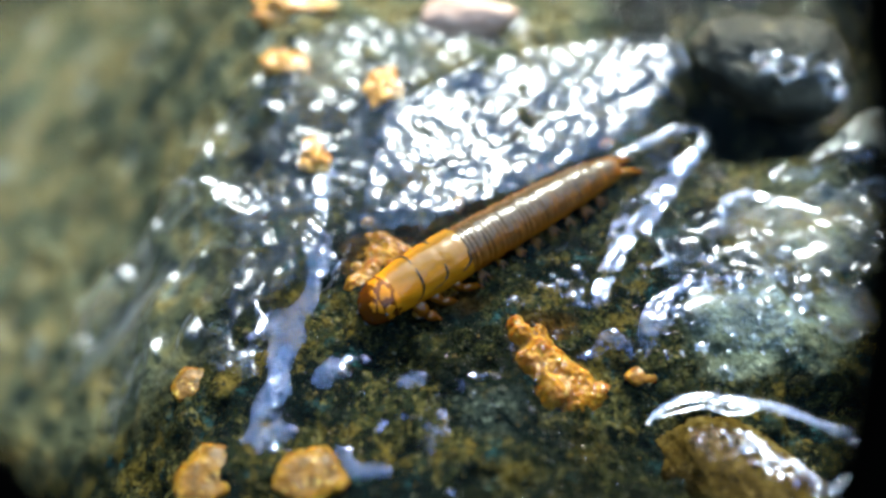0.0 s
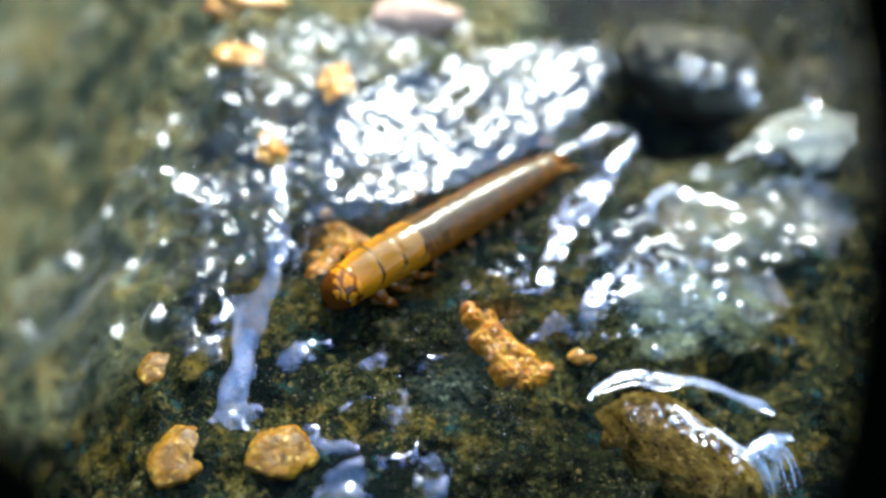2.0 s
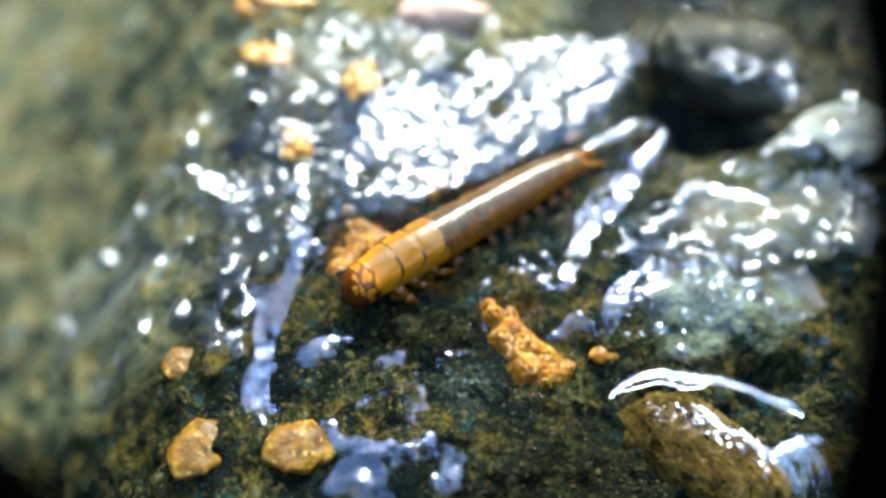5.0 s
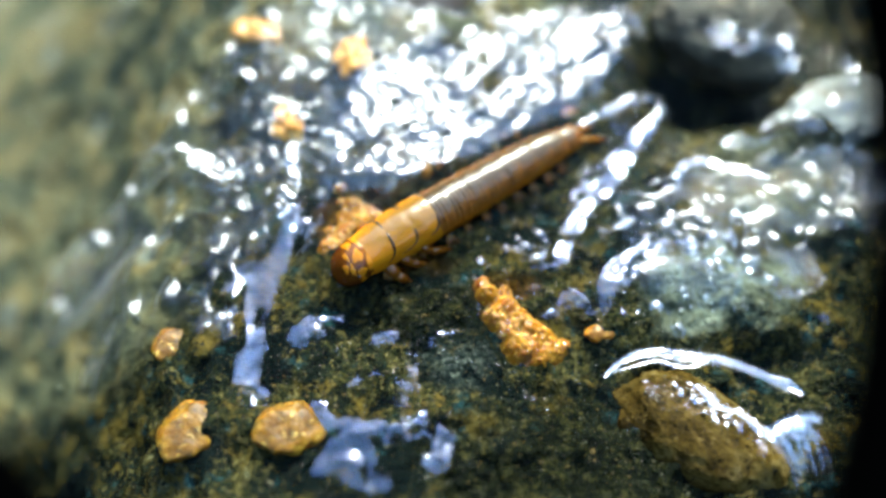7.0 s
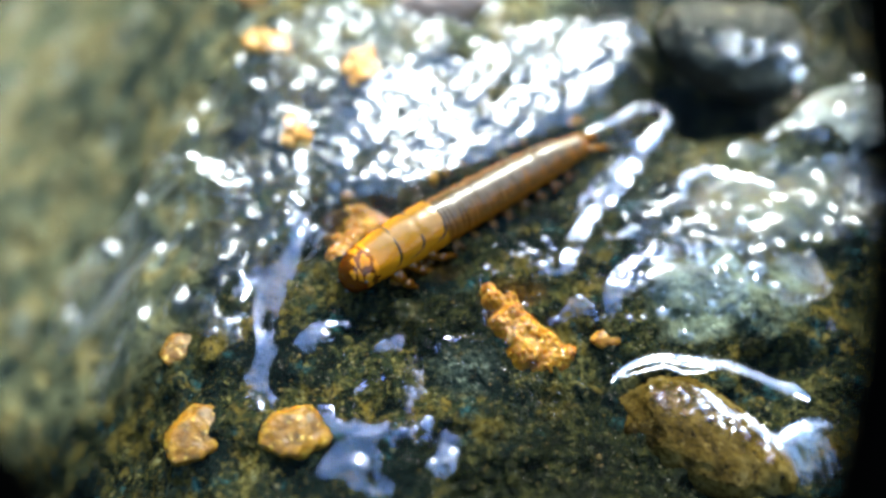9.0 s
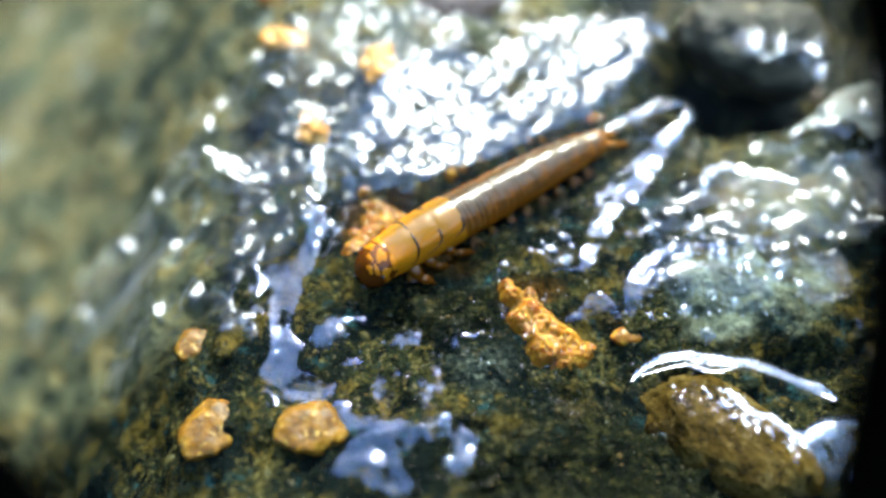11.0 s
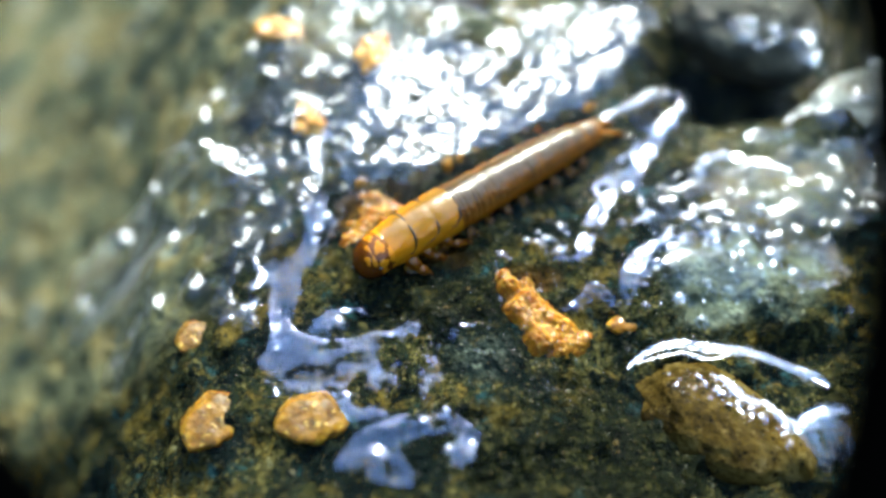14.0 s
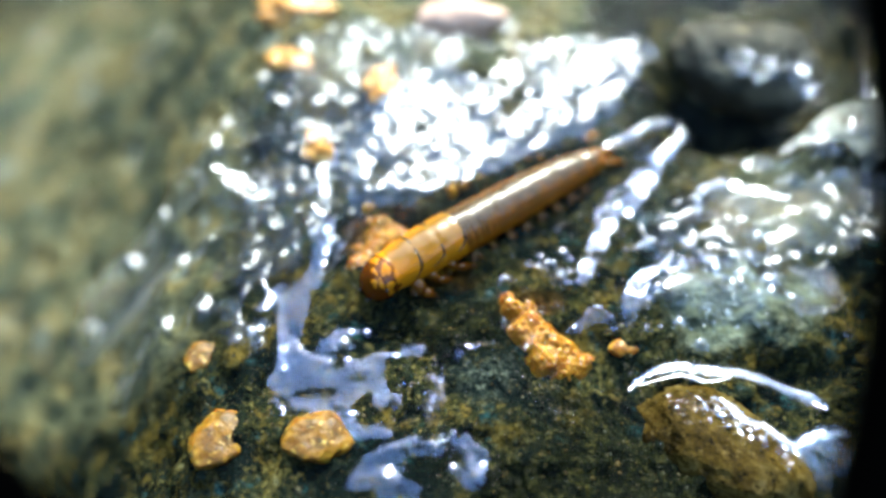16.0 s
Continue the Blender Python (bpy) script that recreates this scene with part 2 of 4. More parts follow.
    # the same lighter tones in an oval at the right
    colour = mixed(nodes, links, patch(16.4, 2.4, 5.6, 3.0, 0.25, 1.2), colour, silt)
    colour = mixed(nodes, links, patch(12.2, -2.4, 4.0, 2.3, 0.55, 1.0), colour, green)
    t4 = node(nodes, "ShaderNodeTexNoise", Scale=2400.0, Detail=6.0, Roughness=0.8)
    links.new(co, t4.inputs["Vector"])
    dark_mottle = ramp(nodes, links, t4.outputs[0], ((0.42, (0.0011, 0.0014, 0.0008)), (0.54, (0.003, 0.0036, 0.0014)), (0.64, (0.017, 0.015, 0.005)))).outputs[0]
    colour = mixed(nodes, links, patch(6.6, -9.2, 5.4, 3.0, 0.5, 1.0), colour, dark_mottle)
    colour = mixed(nodes, links, patch(1.8, -3.4, 4.4, 1.7, 0.3, 0.9), colour, dark_mottle)
    colour = mixed(nodes, links, patch(3.2, -9.6, 3.6, 2.0, 0.2, 0.9), colour, dark_mottle)
    # rusty stain round the larva's legs and the orange crust, and a pale greenish knob
    stain = ramp(nodes, links, t4.outputs[0], ((0.4, (0.006, 0.0036, 0.001)), (0.52, (0.024, 0.011, 0.002)), (0.64, (0.06, 0.03, 0.005)))).outputs[0]
    for x, y, rx, ry in ((0.6, -1.2, 2.2, 0.9), (4.3, -2.6, 1.5, 1.0), (-2.4, 1.0, 1.3, 1.4)):
        colour = mixed(nodes, links, patch(x, y, rx, ry, 0.45, 1.0), colour, stain)
    speck = ramp(nodes, links, t4.outputs[0], ((0.42, (0.0016, 0.003, 0.003)), (0.52, (0.011, 0.014, 0.011)), (0.62, (0.045, 0.05, 0.038)))).outputs[0]
    colour = mixed(nodes, links, patch(2.1, -5.8, 1.9, 1.4, 0.0, 0.9), colour, speck)
    links.new(colour, bsdf.inputs["Base Color"])


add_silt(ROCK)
OCHRE = mineral("ochre_crust", ((0.34, (0.042, 0.014, 0.0007)), (0.45, (0.08, 0.03, 0.0011)), (0.56, (0.12, 0.051, 0.002)), (0.68, (0.17, 0.086, 0.01))), 1000.0, ((1300.0, 0.53, 0.64, (0.1, 0.027, 0.0009)), (4200.0, 0.58, 0.66, (0.34, 0.19, 0.03))), subsurface=0.9,
                bumps=((1500, 0.00004, 4), (5000, 0.00003, 3)), wet=0.2, coat_rough=0.1)
RUST = mineral("rust_pebble", ((0.32, (0.11, 0.034, 0.002)), (0.46, (0.2, 0.08, 0.008)), (0.58, (0.28, 0.14, 0.025)), (0.7, (0.4, 0.27, 0.09))), 700.0, ((900.0, 0.57, 0.68, (0.06, 0.017, 0.0006)),), wet=0.8, coat_rough=0.12, subsurface=0.2)
YELLOW = mineral("yellow_stone", ((0.32, (0.028, 0.011, 0.0005)), (0.46, (0.064, 0.026, 0.0011)), (0.58, (0.1, 0.047, 0.0015)), (0.7, (0.15, 0.088, 0.01))), 800.0, ((1100.0, 0.5, 0.62, (0.04, 0.016, 0.0008)), (2600.0, 0.54, 0.62, (0.02, 0.011, 0.002)), (4200.0, 0.58, 0.66, (0.2, 0.13, 0.03))), wet=0.15, coat_rough=0.3, subsurface=0.4)
PALE = mineral("pale_pink_stone", ((0.3, (0.155, 0.0846, 0.0586)), (0.6, (0.266, 0.165, 0.117))), 300.0, ((600.0, 0.6, 0.7, (0.0888, 0.0457, 0.0292)),))
BROWN = mineral("brown_stone", ((0.36, (0.005, 0.0031, 0.0009)), (0.46, (0.016, 0.0099, 0.0024)), (0.56, (0.034, 0.0215, 0.0052)), (0.68, (0.058, 0.042, 0.016))), 600.0, ((2600.0, 0.57, 0.65, (0.045, 0.03, 0.01)), (500.0, 0.55, 0.64, (0.00418, 0.00269, 0.000688)), (3500.0, 0.57, 0.64, (0.00139, 0.000901, 0.000344))), coat_rough=0.05,
                bumps=((738, 0.00018, 3), (2.87e+03, 0.00008, 3)), wet=0.07, detail=0.75, specular=0.0)
# the pale spots are spread wide to stand in for wet glints
DARK = mineral("dark_stone", ((0.3, (0.00594, 0.00557, 0.00398)), (0.5, (0.0222, 0.0197, 0.0132)), (0.7, (0.0671, 0.0525, 0.031))), 350.0, ((700.0, 0.54, 0.66, (0.119, 0.0926, 0.0572)),), coat_rough=0.05, bumps=((1.54e+03, 0.00063, 6), (5.5e+03, 0.000168, 6)), wet=0.3)
GREY = mineral("pale_grey_stone", ((0.3, (0.035, 0.035, 0.03)), (0.5, (0.07, 0.07, 0.064)), (0.7, (0.12, 0.12, 0.115))), 300.0, ((500.0, 0.56, 0.7, (0.033, 0.0182, 0.0044)),), wet=0.2)


def water_material(name, rough, facing, bumps, broken=None, tint=(0.8, 0.83, 1.0)):
    """Clear water: gloss grows from facing (straight on) towards grazing views."""
    m, nodes, links, bsdf = material(name)
    nodes.remove(bsdf)
    out = nodes["Material Output"]
    co = nodes.new("ShaderNodeTexCoord").outputs["Object"]
    clear = node(nodes, "ShaderNodeBsdfTransparent", Color=(0.97, 0.985, 0.98, 1))
    # the tint paints extra sky blue into the reflection
    gloss = node(nodes, "ShaderNodeBsdfGlossy", Roughness=rough, Color=(*tint, 1))
    layer = node(nodes, "ShaderNodeLayerWeight", Blend=0.5)
    power = nodes.new("ShaderNodeMath")
    power.operation = "POWER"
    links.new(layer.outputs["Facing"], power.inputs[0])
    power.inputs[1].default_value = 5.0
    fres = nodes.new("ShaderNodeMath")
    fres.operation = "MULTIPLY_ADD"
    links.new(power.outputs[0], fres.inputs[0])
    fres.inputs[1].default_value, fres.inputs[2].default_value = 1.0 - facing, facing
    mix = nodes.new("ShaderNodeMixShader")
    weight = fres.outputs[0]
    if broken:
        t = node(nodes, "ShaderNodeTexNoise", Scale=broken, Detail=3.0, Roughness=0.6)
        links.new(nodes.new("ShaderNodeNewGeometry").outputs["Position"], t.inputs["Vector"])
        cover = ramp(nodes, links, t.outputs[0], ((0.46, (0, 0, 0)), (0.66, (1, 1, 1)))).outputs[0]
        times = nodes.new("ShaderNodeMath")
        times.operation = "MULTIPLY"
        links.new(weight, times.inputs[0])
        links.new(cover, times.inputs[1])
        weight = times.outputs[0]
    last = None
    for scale, height in bumps:
        t = node(nodes, "ShaderNodeTexNoise", Scale=scale, Detail=2.0, Roughness=0.5)
        links.new(co, t.inputs["Vector"])
        b = node(nodes, "ShaderNodeBump", Strength=1.0, Distance=height)
        links.new(t.outputs[0], b.inputs["Height"])
        if last:
            links.new(last, b.inputs["Normal"])
        last = b.outputs[0]
    if last:
        links.new(last, gloss.inputs["Normal"])
        links.new(last, layer.inputs["Normal"])
    links.new(weight, mix.inputs[0])
    links.new(clear.outputs[0], mix.inputs[1])
    links.new(gloss.outputs[0], mix.inputs[2])
    links.new(mix.outputs[0], out.inputs["Surface"])
    return m


WATER = water_material("water", 0.13, 0.042, ((700, 0.00003),))
RIM = water_material("bright_water", 0.15, 0.07, ((700, 0.00004),))
POOL = water_material("pool_water", 0.07, 0.04, ((700, 0.00002),), tint=(0.62, 0.69, 1.0))
SPECKLED = water_material("speckled_pool", 0.1, 0.05, ((700, 0.00003),), 2300.0, (0.62, 0.69, 1.0))
STRAND = water_material("strand_water", 0.14, 0.05, ((900, 0.00004),))
STREAKED = water_material("streaked_water", 0.13, 0.05, ((1600, 0.00005),), 1300.0)
BROKEN = water_material("broken_water", 0.13, 0.05, ((900, 0.00003),), 2600.0)
CLEAR = water_material("clear_water", 0.12, 0.03, ((700, 0.00003),))
RIPPLED = water_material("rippled_water", 0.22, 0.038, ((1300, 0.000012),))
DULL_WATER = water_material("dull_water", 0.3, 0.016, ((1500, 0.00001),))
SKIN_WATER = water_material("thin_water", 0.22, 0.02, ((1500, 0.00001),))


def cuticle(name, top, side, belly, spread, wet=1.0, rough=0.35, bump=0.00004, side_end=0.76):
    """Skin of the larva: pigment darker along the back, amber down the sides."""
    m, nodes, links, bsdf = material(name)
    co = nodes.new("ShaderNodeTexCoord").outputs["Object"]
    sep = nodes.new("ShaderNodeSeparateXYZ")
    links.new(nodes["Texture Coordinate"].outputs["Generated"], sep.inputs[0])
    t = node(nodes, "ShaderNodeTexNoise", Scale=900.0, Detail=5.0, Roughness=0.6)
    links.new(co, t.inputs["Vector"])
    rng = nodes.new("ShaderNodeMapRange")
    rng.inputs["From Min"].default_value, rng.inputs["From Max"].default_value = spread
    links.new(sep.outputs[2], rng.inputs["Value"])
    add = nodes.new("ShaderNodeMath")
    add.operation = "MULTIPLY_ADD"
    links.new(t.outputs[0], add.inputs[0])
    add.inputs[1].default_value = 0.3
    sub = nodes.new("ShaderNodeMath")
    sub.operation = "SUBTRACT"
    links.new(rng.outputs[0], sub.inputs[0])
    sub.inputs[1].default_value = 0.15
    links.new(sub.outputs[0], add.inputs[2])
    colour = ramp(nodes, links, add.outputs[0], ((0.05, belly), (0.35, side), (side_end, side), (0.93, top))).outputs[0]
    links.new(colour, bsdf.inputs["Base Color"])
    bsdf.inputs["Roughness"].default_value = rough
    bsdf.inputs["Specular IOR Level"].default_value = 0.0
    bsdf.inputs["Coat Weight"].default_value = wet * 0.24
    bsdf.inputs["Coat IOR"].default_value = 1.75
    bsdf.inputs["Coat Roughness"].default_value = 0.14
    bsdf.inputs["Subsurface Weight"].default_value = 0.25
    bsdf.inputs["Subsurface Radius"].default_value = (1.0, 0.45, 0.15)
    bsdf.inputs["Subsurface Scale"].default_value = 0.0003
    relief(nodes, links, bsdf, ((1800, bump, 3), (7000, bump * 0.5, 2)), co)
    return m


SKIN = cuticle("abdomen_skin", (0.027, 0.0155, 0.0065), (0.135, 0.04, 0.0026), (0.05, 0.012, 0.0007), (0.0, 1.0), bump=0.000018, side_end=0.5)
PLATE = cuticle("thorax_plate", (0.085, 0.04, 0.006), (0.22, 0.077, 0.003), (0.14, 0.036, 0.001), (-0.2, 1.0), rough=0.3, bump=0.000014, side_end=0.66)
HEAD = cuticle("head_capsule", (0.07, 0.021, 0.002), (0.035, 0.009, 0.001), (0.008, 0.002, 0.0004), (0.0, 1.0), wet=0.8, rough=0.3, bump=0.00001)
SPOT = cuticle("pale_head_spot", (0.2, 0.074, 0.004), (0.2, 0.07, 0.0035), (0.13, 0.038, 0.002), (0.0, 1.0), wet=0.8, rough=0.35, bump=0.00001)
LEG = cuticle("leg_skin", (0.075, 0.023, 0.0016), (0.06, 0.0175, 0.0012), (0.03, 0.008, 0.0006), (0.0, 1.0), rough=0.4, bump=0.00002)
MARGIN = mineral("dark_margin", ((0.3, (0.00288, 0.00144, 0.00072)), (0.7, (0.0108, 0.00432, 0.0018))), 1500.0, rough=0.4)
GILL = cuticle("gill_skin", (0.07, 0.027, 0.004), (0.06, 0.022, 0.003), (0.03, 0.01, 0.002), (0.0, 0.6), rough=0.5, bump=0.00002)

# ---- the rock ----
def axis(lo, hi, step, far):
    core = np.arange(lo, hi + 1e-6, step)
    grow = step * np.cumsum(1.22 ** np.arange(1, 60))
    grow = grow[grow < far]
    return np.concatenate([(lo - grow)[::-1], core, hi + grow])


rock = new("ground", grid_mesh("ground", axis(-26, 31, 0.088, 2500.0), axis(-13, 26, 0.088, 2500.0), rock_height, ROCK))
tagged(rock, "wet dark olive stream rock with rusty stains and grains", "rock", kind="structure")


# ---- water films ----
def chain_distance(x, y, chain):
    """Distance in millimetres to a chain of round strokes (x, y, radius), negative inside."""
    best = np.full(np.shape(x), 1e6)
    pairs = list(zip(chain[:-1], chain[1:])) if len(chain) > 1 else [(chain[0], chain[0])]
    for (ax, ay, ar), (bx, by, br) in pairs:
        dx, dy = bx - ax, by - ay
        k = np.clip(((x - ax) * dx + (y - ay) * dy) / max(dx * dx + dy * dy, 1e-9), 0, 1)
        d = np.hypot(x - ax - k * dx, y - ay - k * dy) - (ar + k * (br - ar))
        best = np.minimum(best, d)
    return best


def spline(chain, parts=5):
    """A chain of strokes made smooth between its points."""
    pts = [np.array(p, float) for p in chain]
    n, out = len(pts), []
    for i in range(n - 1):
        a, b, c, d = pts[max(i - 1, 0)], pts[i], pts[i + 1], pts[min(i + 2, n - 1)]
        for k in range(parts):
            u = k / parts
            out.append(0.5 * (2 * b + (c - a) * u + (2 * a - 5 * b + 4 * c - d) * u * u + (3 * b - a - 3 * c + d) * u ** 3))
    return [tuple(p) for p in out + pts[-1:]]


def grains(x, y, size, seed, sharp=7.0, turn=0.0, stretch=1.0):
    """Water draped over close-set grains: rounded domes with soft valleys, about -0.3 to 0.3 high."""
    c, s = math.cos(radians(turn)), math.sin(radians(turn))
    u, v = (x * c + y * s) / (size * stretch), (-x * s + y * c) / size
    ui, vi = np.floor(u).astype(int), np.floor(v).astype(int)
    total = np.zeros(np.shape(u))
    for du in (-1, 0, 1):
        for dv in (-1, 0, 1):
            p, q = (ui + du + seed * 17) % 256, (vi + dv + seed * 29) % 256
            px, py = ui + du + 0.15 + 0.7 * TABLE[p, q], vi + dv + 0.15 + 0.7 * TABLE[q, (p + 71) % 256]
            total = total + np.exp(-sharp * ((u - px) ** 2 + (v - py) ** 2)) * (0.5 + TABLE[(p + 31) % 256, (q + 57) % 256])
    return np.log(total + 1e-4) / sharp + 0.15


def glint_height(x, y):
    """A made-up height with glint_slope's slope, added so films glint at the camera."""
    return -0.06 * x + 0.00875 * x * x - 0.095 * y + 0.00425 * y * y


def film(name, chains, depth, rim, label, step=0.12, ripple=0.0, wave=1.0, ragged=0.25, mat=None, seed=1, sink=0.6, follow=0.3, tilt=(0.0, 0.0), lift=0.0, shore=None, drape=None, at=None, lean=0.0):
    """A film of water on the rock: it rises from its edge within rim and stands depth high; with a shore it comes out of the ground."""
    chains = [spline(c) for c in chains]

    def dist(x, y):
        d = np.min([chain_distance(x, y, c) for c in chains], axis=0)
        return d + ragged * (value_noise(x / 0.9, y / 0.9, seed + 20) * 1.6 + value_noise(x / 0.35, y / 0.35, seed + 30) * 0.5)

    spots = np.array([p[:2] for c in chains for p in c])
    level = float(np.mean(rock_smooth(spots[:, 0], spots[:, 1]))) + lift
    if at is not None:
        level = at
    mid = spots.mean(0)
    base = glint_height(mid[0], mid[1])

    def height(x, y):
        d = dist(x, y)
        rise = np.where(d < 0, depth * np.sqrt(1 - (1 - np.clip(-d / rim, 0, 1)) ** 2), -sink * np.clip(d / 0.3, 0, 1))
        if shore is not None:
            k = np.clip(-d / rim, 0, 1)
            rise = -shore + (depth + shore) * k * k * (3 - 2 * k) - sink * np.clip(d / 0.3, 0, 1)
        waves = ripple * (value_noise(x / wave, y / wave, seed + 40) + 0.5 * value_noise(x * 2.1 / wave, y * 2.1 / wave, seed + 50))
        if drape is not None:
            waves = waves + drape(x, y)
        # lean tilts the film so that the sun's glint reaches the camera
        waves = waves + lean * (glint_height(x, y) - base)
        return level + (rock_smooth(x, y) - level) * (np.where(d < 0, 1 - (1 - follow) * np.clip(-d / 1.2, 0, 1), 1.0) if shore is None else follow) + rise + np.where(d < 0, waves + tilt[0] * (x - mid[0]) + tilt[1] * (y - mid[1]), 0) * np.clip(-d / rim, 0, 1)

    allp = np.array([p for c in chains for p in c])
    lo, hi = (allp[:, :2] - allp[:, 2:]).min(0) - 0.8, (allp[:, :2] + allp[:, 2:]).max(0) + 0.8
    me = grid_mesh(name, np.arange(lo[0], hi[0], step), np.arange(lo[1], hi[1], step), height, mat or WATER, keep=lambda x, y: dist(x, y) < 0.3)
    ob = new(name, me)
    return tagged(ob, label, "water", kind="structure")


def sheet_drape(x, y):
    """Round cells over coarse grains near the larva's head, longer and calmer swells farther on."""
    far = np.clip((0.6 * (x - 1.0) + 0.8 * (y - 4.0)) / 7.0, 0, 1)
    near = 0.2 * grains(x, y, 0.66, 3) + 0.08 * grains(x, y, 0.36, 9)
    swell = 0.5 * grains(x, y, 1.0, 5, 8.0, 48, 1.6) + 0.08 * grains(x, y, 0.5, 8, 7.0, 40, 1.3)
    return near * np.sqrt(1 - far) + swell * np.sqrt(far)


water_sheet = film("water_sheet", [[(-2.5, 3.2, 0.8), (-2.2, 5.0, 1.3), (0.6, 6.6, 2.6), (4.0, 8.6, 2.7), (7.6, 10.2, 2.5), (10.0, 11.0, 1.9)], [(-2.6, 2.3, 0.8), (-0.8, 2.8, 1.3), (1.5, 4.0, 1.4), (4.3, 5.6, 1.4), (7.5, 7.4, 1.4), (10.2, 9.2, 1.2)]],
                   0.36, 0.3, "thin rippled sheet of running water glittering beside the larva", 0.055, 0.03, 1.2, 0.2, RIPPLED, 2, follow=0.15, lift=0.15, lean=0.7, drape=sheet_drape)
STREAM = [[(-4.0, 3.0, 0.3), (-4.15, 1.3, 0.55), (-4.3, -0.2, 0.36), (-4.8, -1.6, 0.8), (-5.2, -2.75, 0.66), (-5.3, -3.9, 0.34), (-5.3, -4.9, 0.25)], [(-6.5, -2.2, 0.25), (-5.9, -1.6, 0.5), (-5.2, -1.2, 0.5)], [(-4.7, 6.9, 0.4), (-4.2, 5.0, 0.5), (-4.5, 4.0, 0.5), (-4.2, 2.9, 0.4)]]
left_stream = film("water_stream", STREAM,
                   0.06, 0.5, "narrow stream of clear water reflecting blue sky", 0.06, 0.12, 1.3, 0.4, POOL, 3, follow=0.3, tilt=(0.0, 0.03), lift=0.12, shore=-0.03, drape=lambda x, y: 0.12 * grains(x, y, 0.9, 12))

pool = film("water_pool", [[(-5.2, -4.4, 0.55), (-4.7, -5.4, 0.95), (-3.4, -6.1, 1.15), (-2.2, -5.8, 1.05), (-1.2, -5.1, 0.7)], [(-4.2, -6.2, 0.8), (-3.2, -7.0, 0.8), (-2.3, -7.6, 0.6)], [(-0.2, -5.6, 0.35), (-0.4, -6.6, 0.5)]],
            0.02, 0.45, "shallow pool of clear water spreading over the rock, reflecting blue sky", 0.06, 0.05, 1.2, 0.38, POOL, 5, lift=0.1, shore=-0.02, follow=0.1, tilt=(0.0, 0.03), drape=lambda x, y: 0.04 * grains(x, y, 0.7, 15))
tongue = film("water_tongue", [[(-5.1, -3.2, 0.3), (-5.15, -4.3, 0.36), (-5.5, -5.3, 0.5), (-5.7, -6.3, 0.55), (-5.0, -6.5, 0.45)], [(-5.7, -6.2, 0.3), (-5.7, -7.0, 0.25)]],
              0.06, 0.6, "tongue of clear water creeping down the rock", 0.06, 0.05, 1.2, 0.4, POOL, 16, follow=0.4, lift=0.2, shore=0.0, drape=lambda x, y: 0.06 * grains(x, y, 0.8, 16))
corner_pool = film("water_pool", [[(-2.8, -9.5, 0.3), (-1.8, -8.8, 0.5), (-0.5, -8.3, 0.45), (0.3, -8.2, 0.3)], [(-1.5, -9.3, 0.55), (-1.0, -10.2, 0.5)], [(0.3, -8.3, 0.3), (1.0, -8.1, 0.3), (1.5, -8.6, 0.35), (1.3, -9.4, 0.3)]],
                   0.06, 0.4, "small shallow pool of water round a grain", 0.055, 0.1, 0.9, 0.35, POOL, 6, lift=0.14, shore=0.0, tilt=(0.0, 0.03), drape=lambda x, y: 0.34 * grains(x, y, 1.1, 18))
# small blue puddles in the hollows of the rock
for k, chain in enumerate(([(-3.5, -4.5, 0.2), (-3.6, -4.1, 0.3), (-3.1, -3.8, 0.4), (-2.4, -3.6, 0.15)], [(-0.3, -4.5, 0.4), (-0.9, -5.2, 0.5), (-1.6, -6.2, 0.5)], [(0.4, -5.1, 0.2), (0.35, -6.0, 0.35), (0.1, -6.9, 0.5)],
                           [(-2.9, -7.2, 0.3), (-2.4, -7.8, 0.35), (-1.7, -7.9, 0.3)], [(1.4, -4.9, 0.3), (1.9, -4.6, 0.42), (2.3, -4.4, 0.25)], [(-5.6, -6.6, 0.4), (-4.9, -7.3, 0.4), (-4.4, -7.4, 0.3)])):
    film("water_puddle", [chain], 0.05, 0.4, "small puddle of water reflecting blue sky in the rock", 0.05, 0.1, 0.7, 0.4, SPECKLED if k in (2, 4, 5) else POOL, 60 + k, follow=0.75, lift=0.34 if k == 1 else 0.17, shore=0.0, drape=lambda x, y: 0.08 * grains(x, y, 0.6, 21))
film("water_rim", [[(5.7, -3.8, 0.34), (6.2, -3.5, 0.42), (6.7, -3.15, 0.46), (7.15, -3.4, 0.36), (7.3, -3.8, 0.28)]], 0.45, 0.4, "film of water drawn up against an orange crust", 0.045, 0.03, 1.0, 0.1, POOL, 18, drape=lambda x, y: 0.1 * grains(x, y, 0.5, 29))
film("water_rim", [[(3.0, -4.0, 0.16), (3.05, -3.5, 0.24)], [(3.75, -5.0, 0.16), (3.85, -4.7, 0.22)], [(2.95, -2.2, 0.1), (3.05, -1.8, 0.2)]], 0.5, 0.2, "thin water film clinging to an orange crust", 0.035, 0.03, 1.0, 0.06, POOL, 19, lift=0.2, lean=0.4)
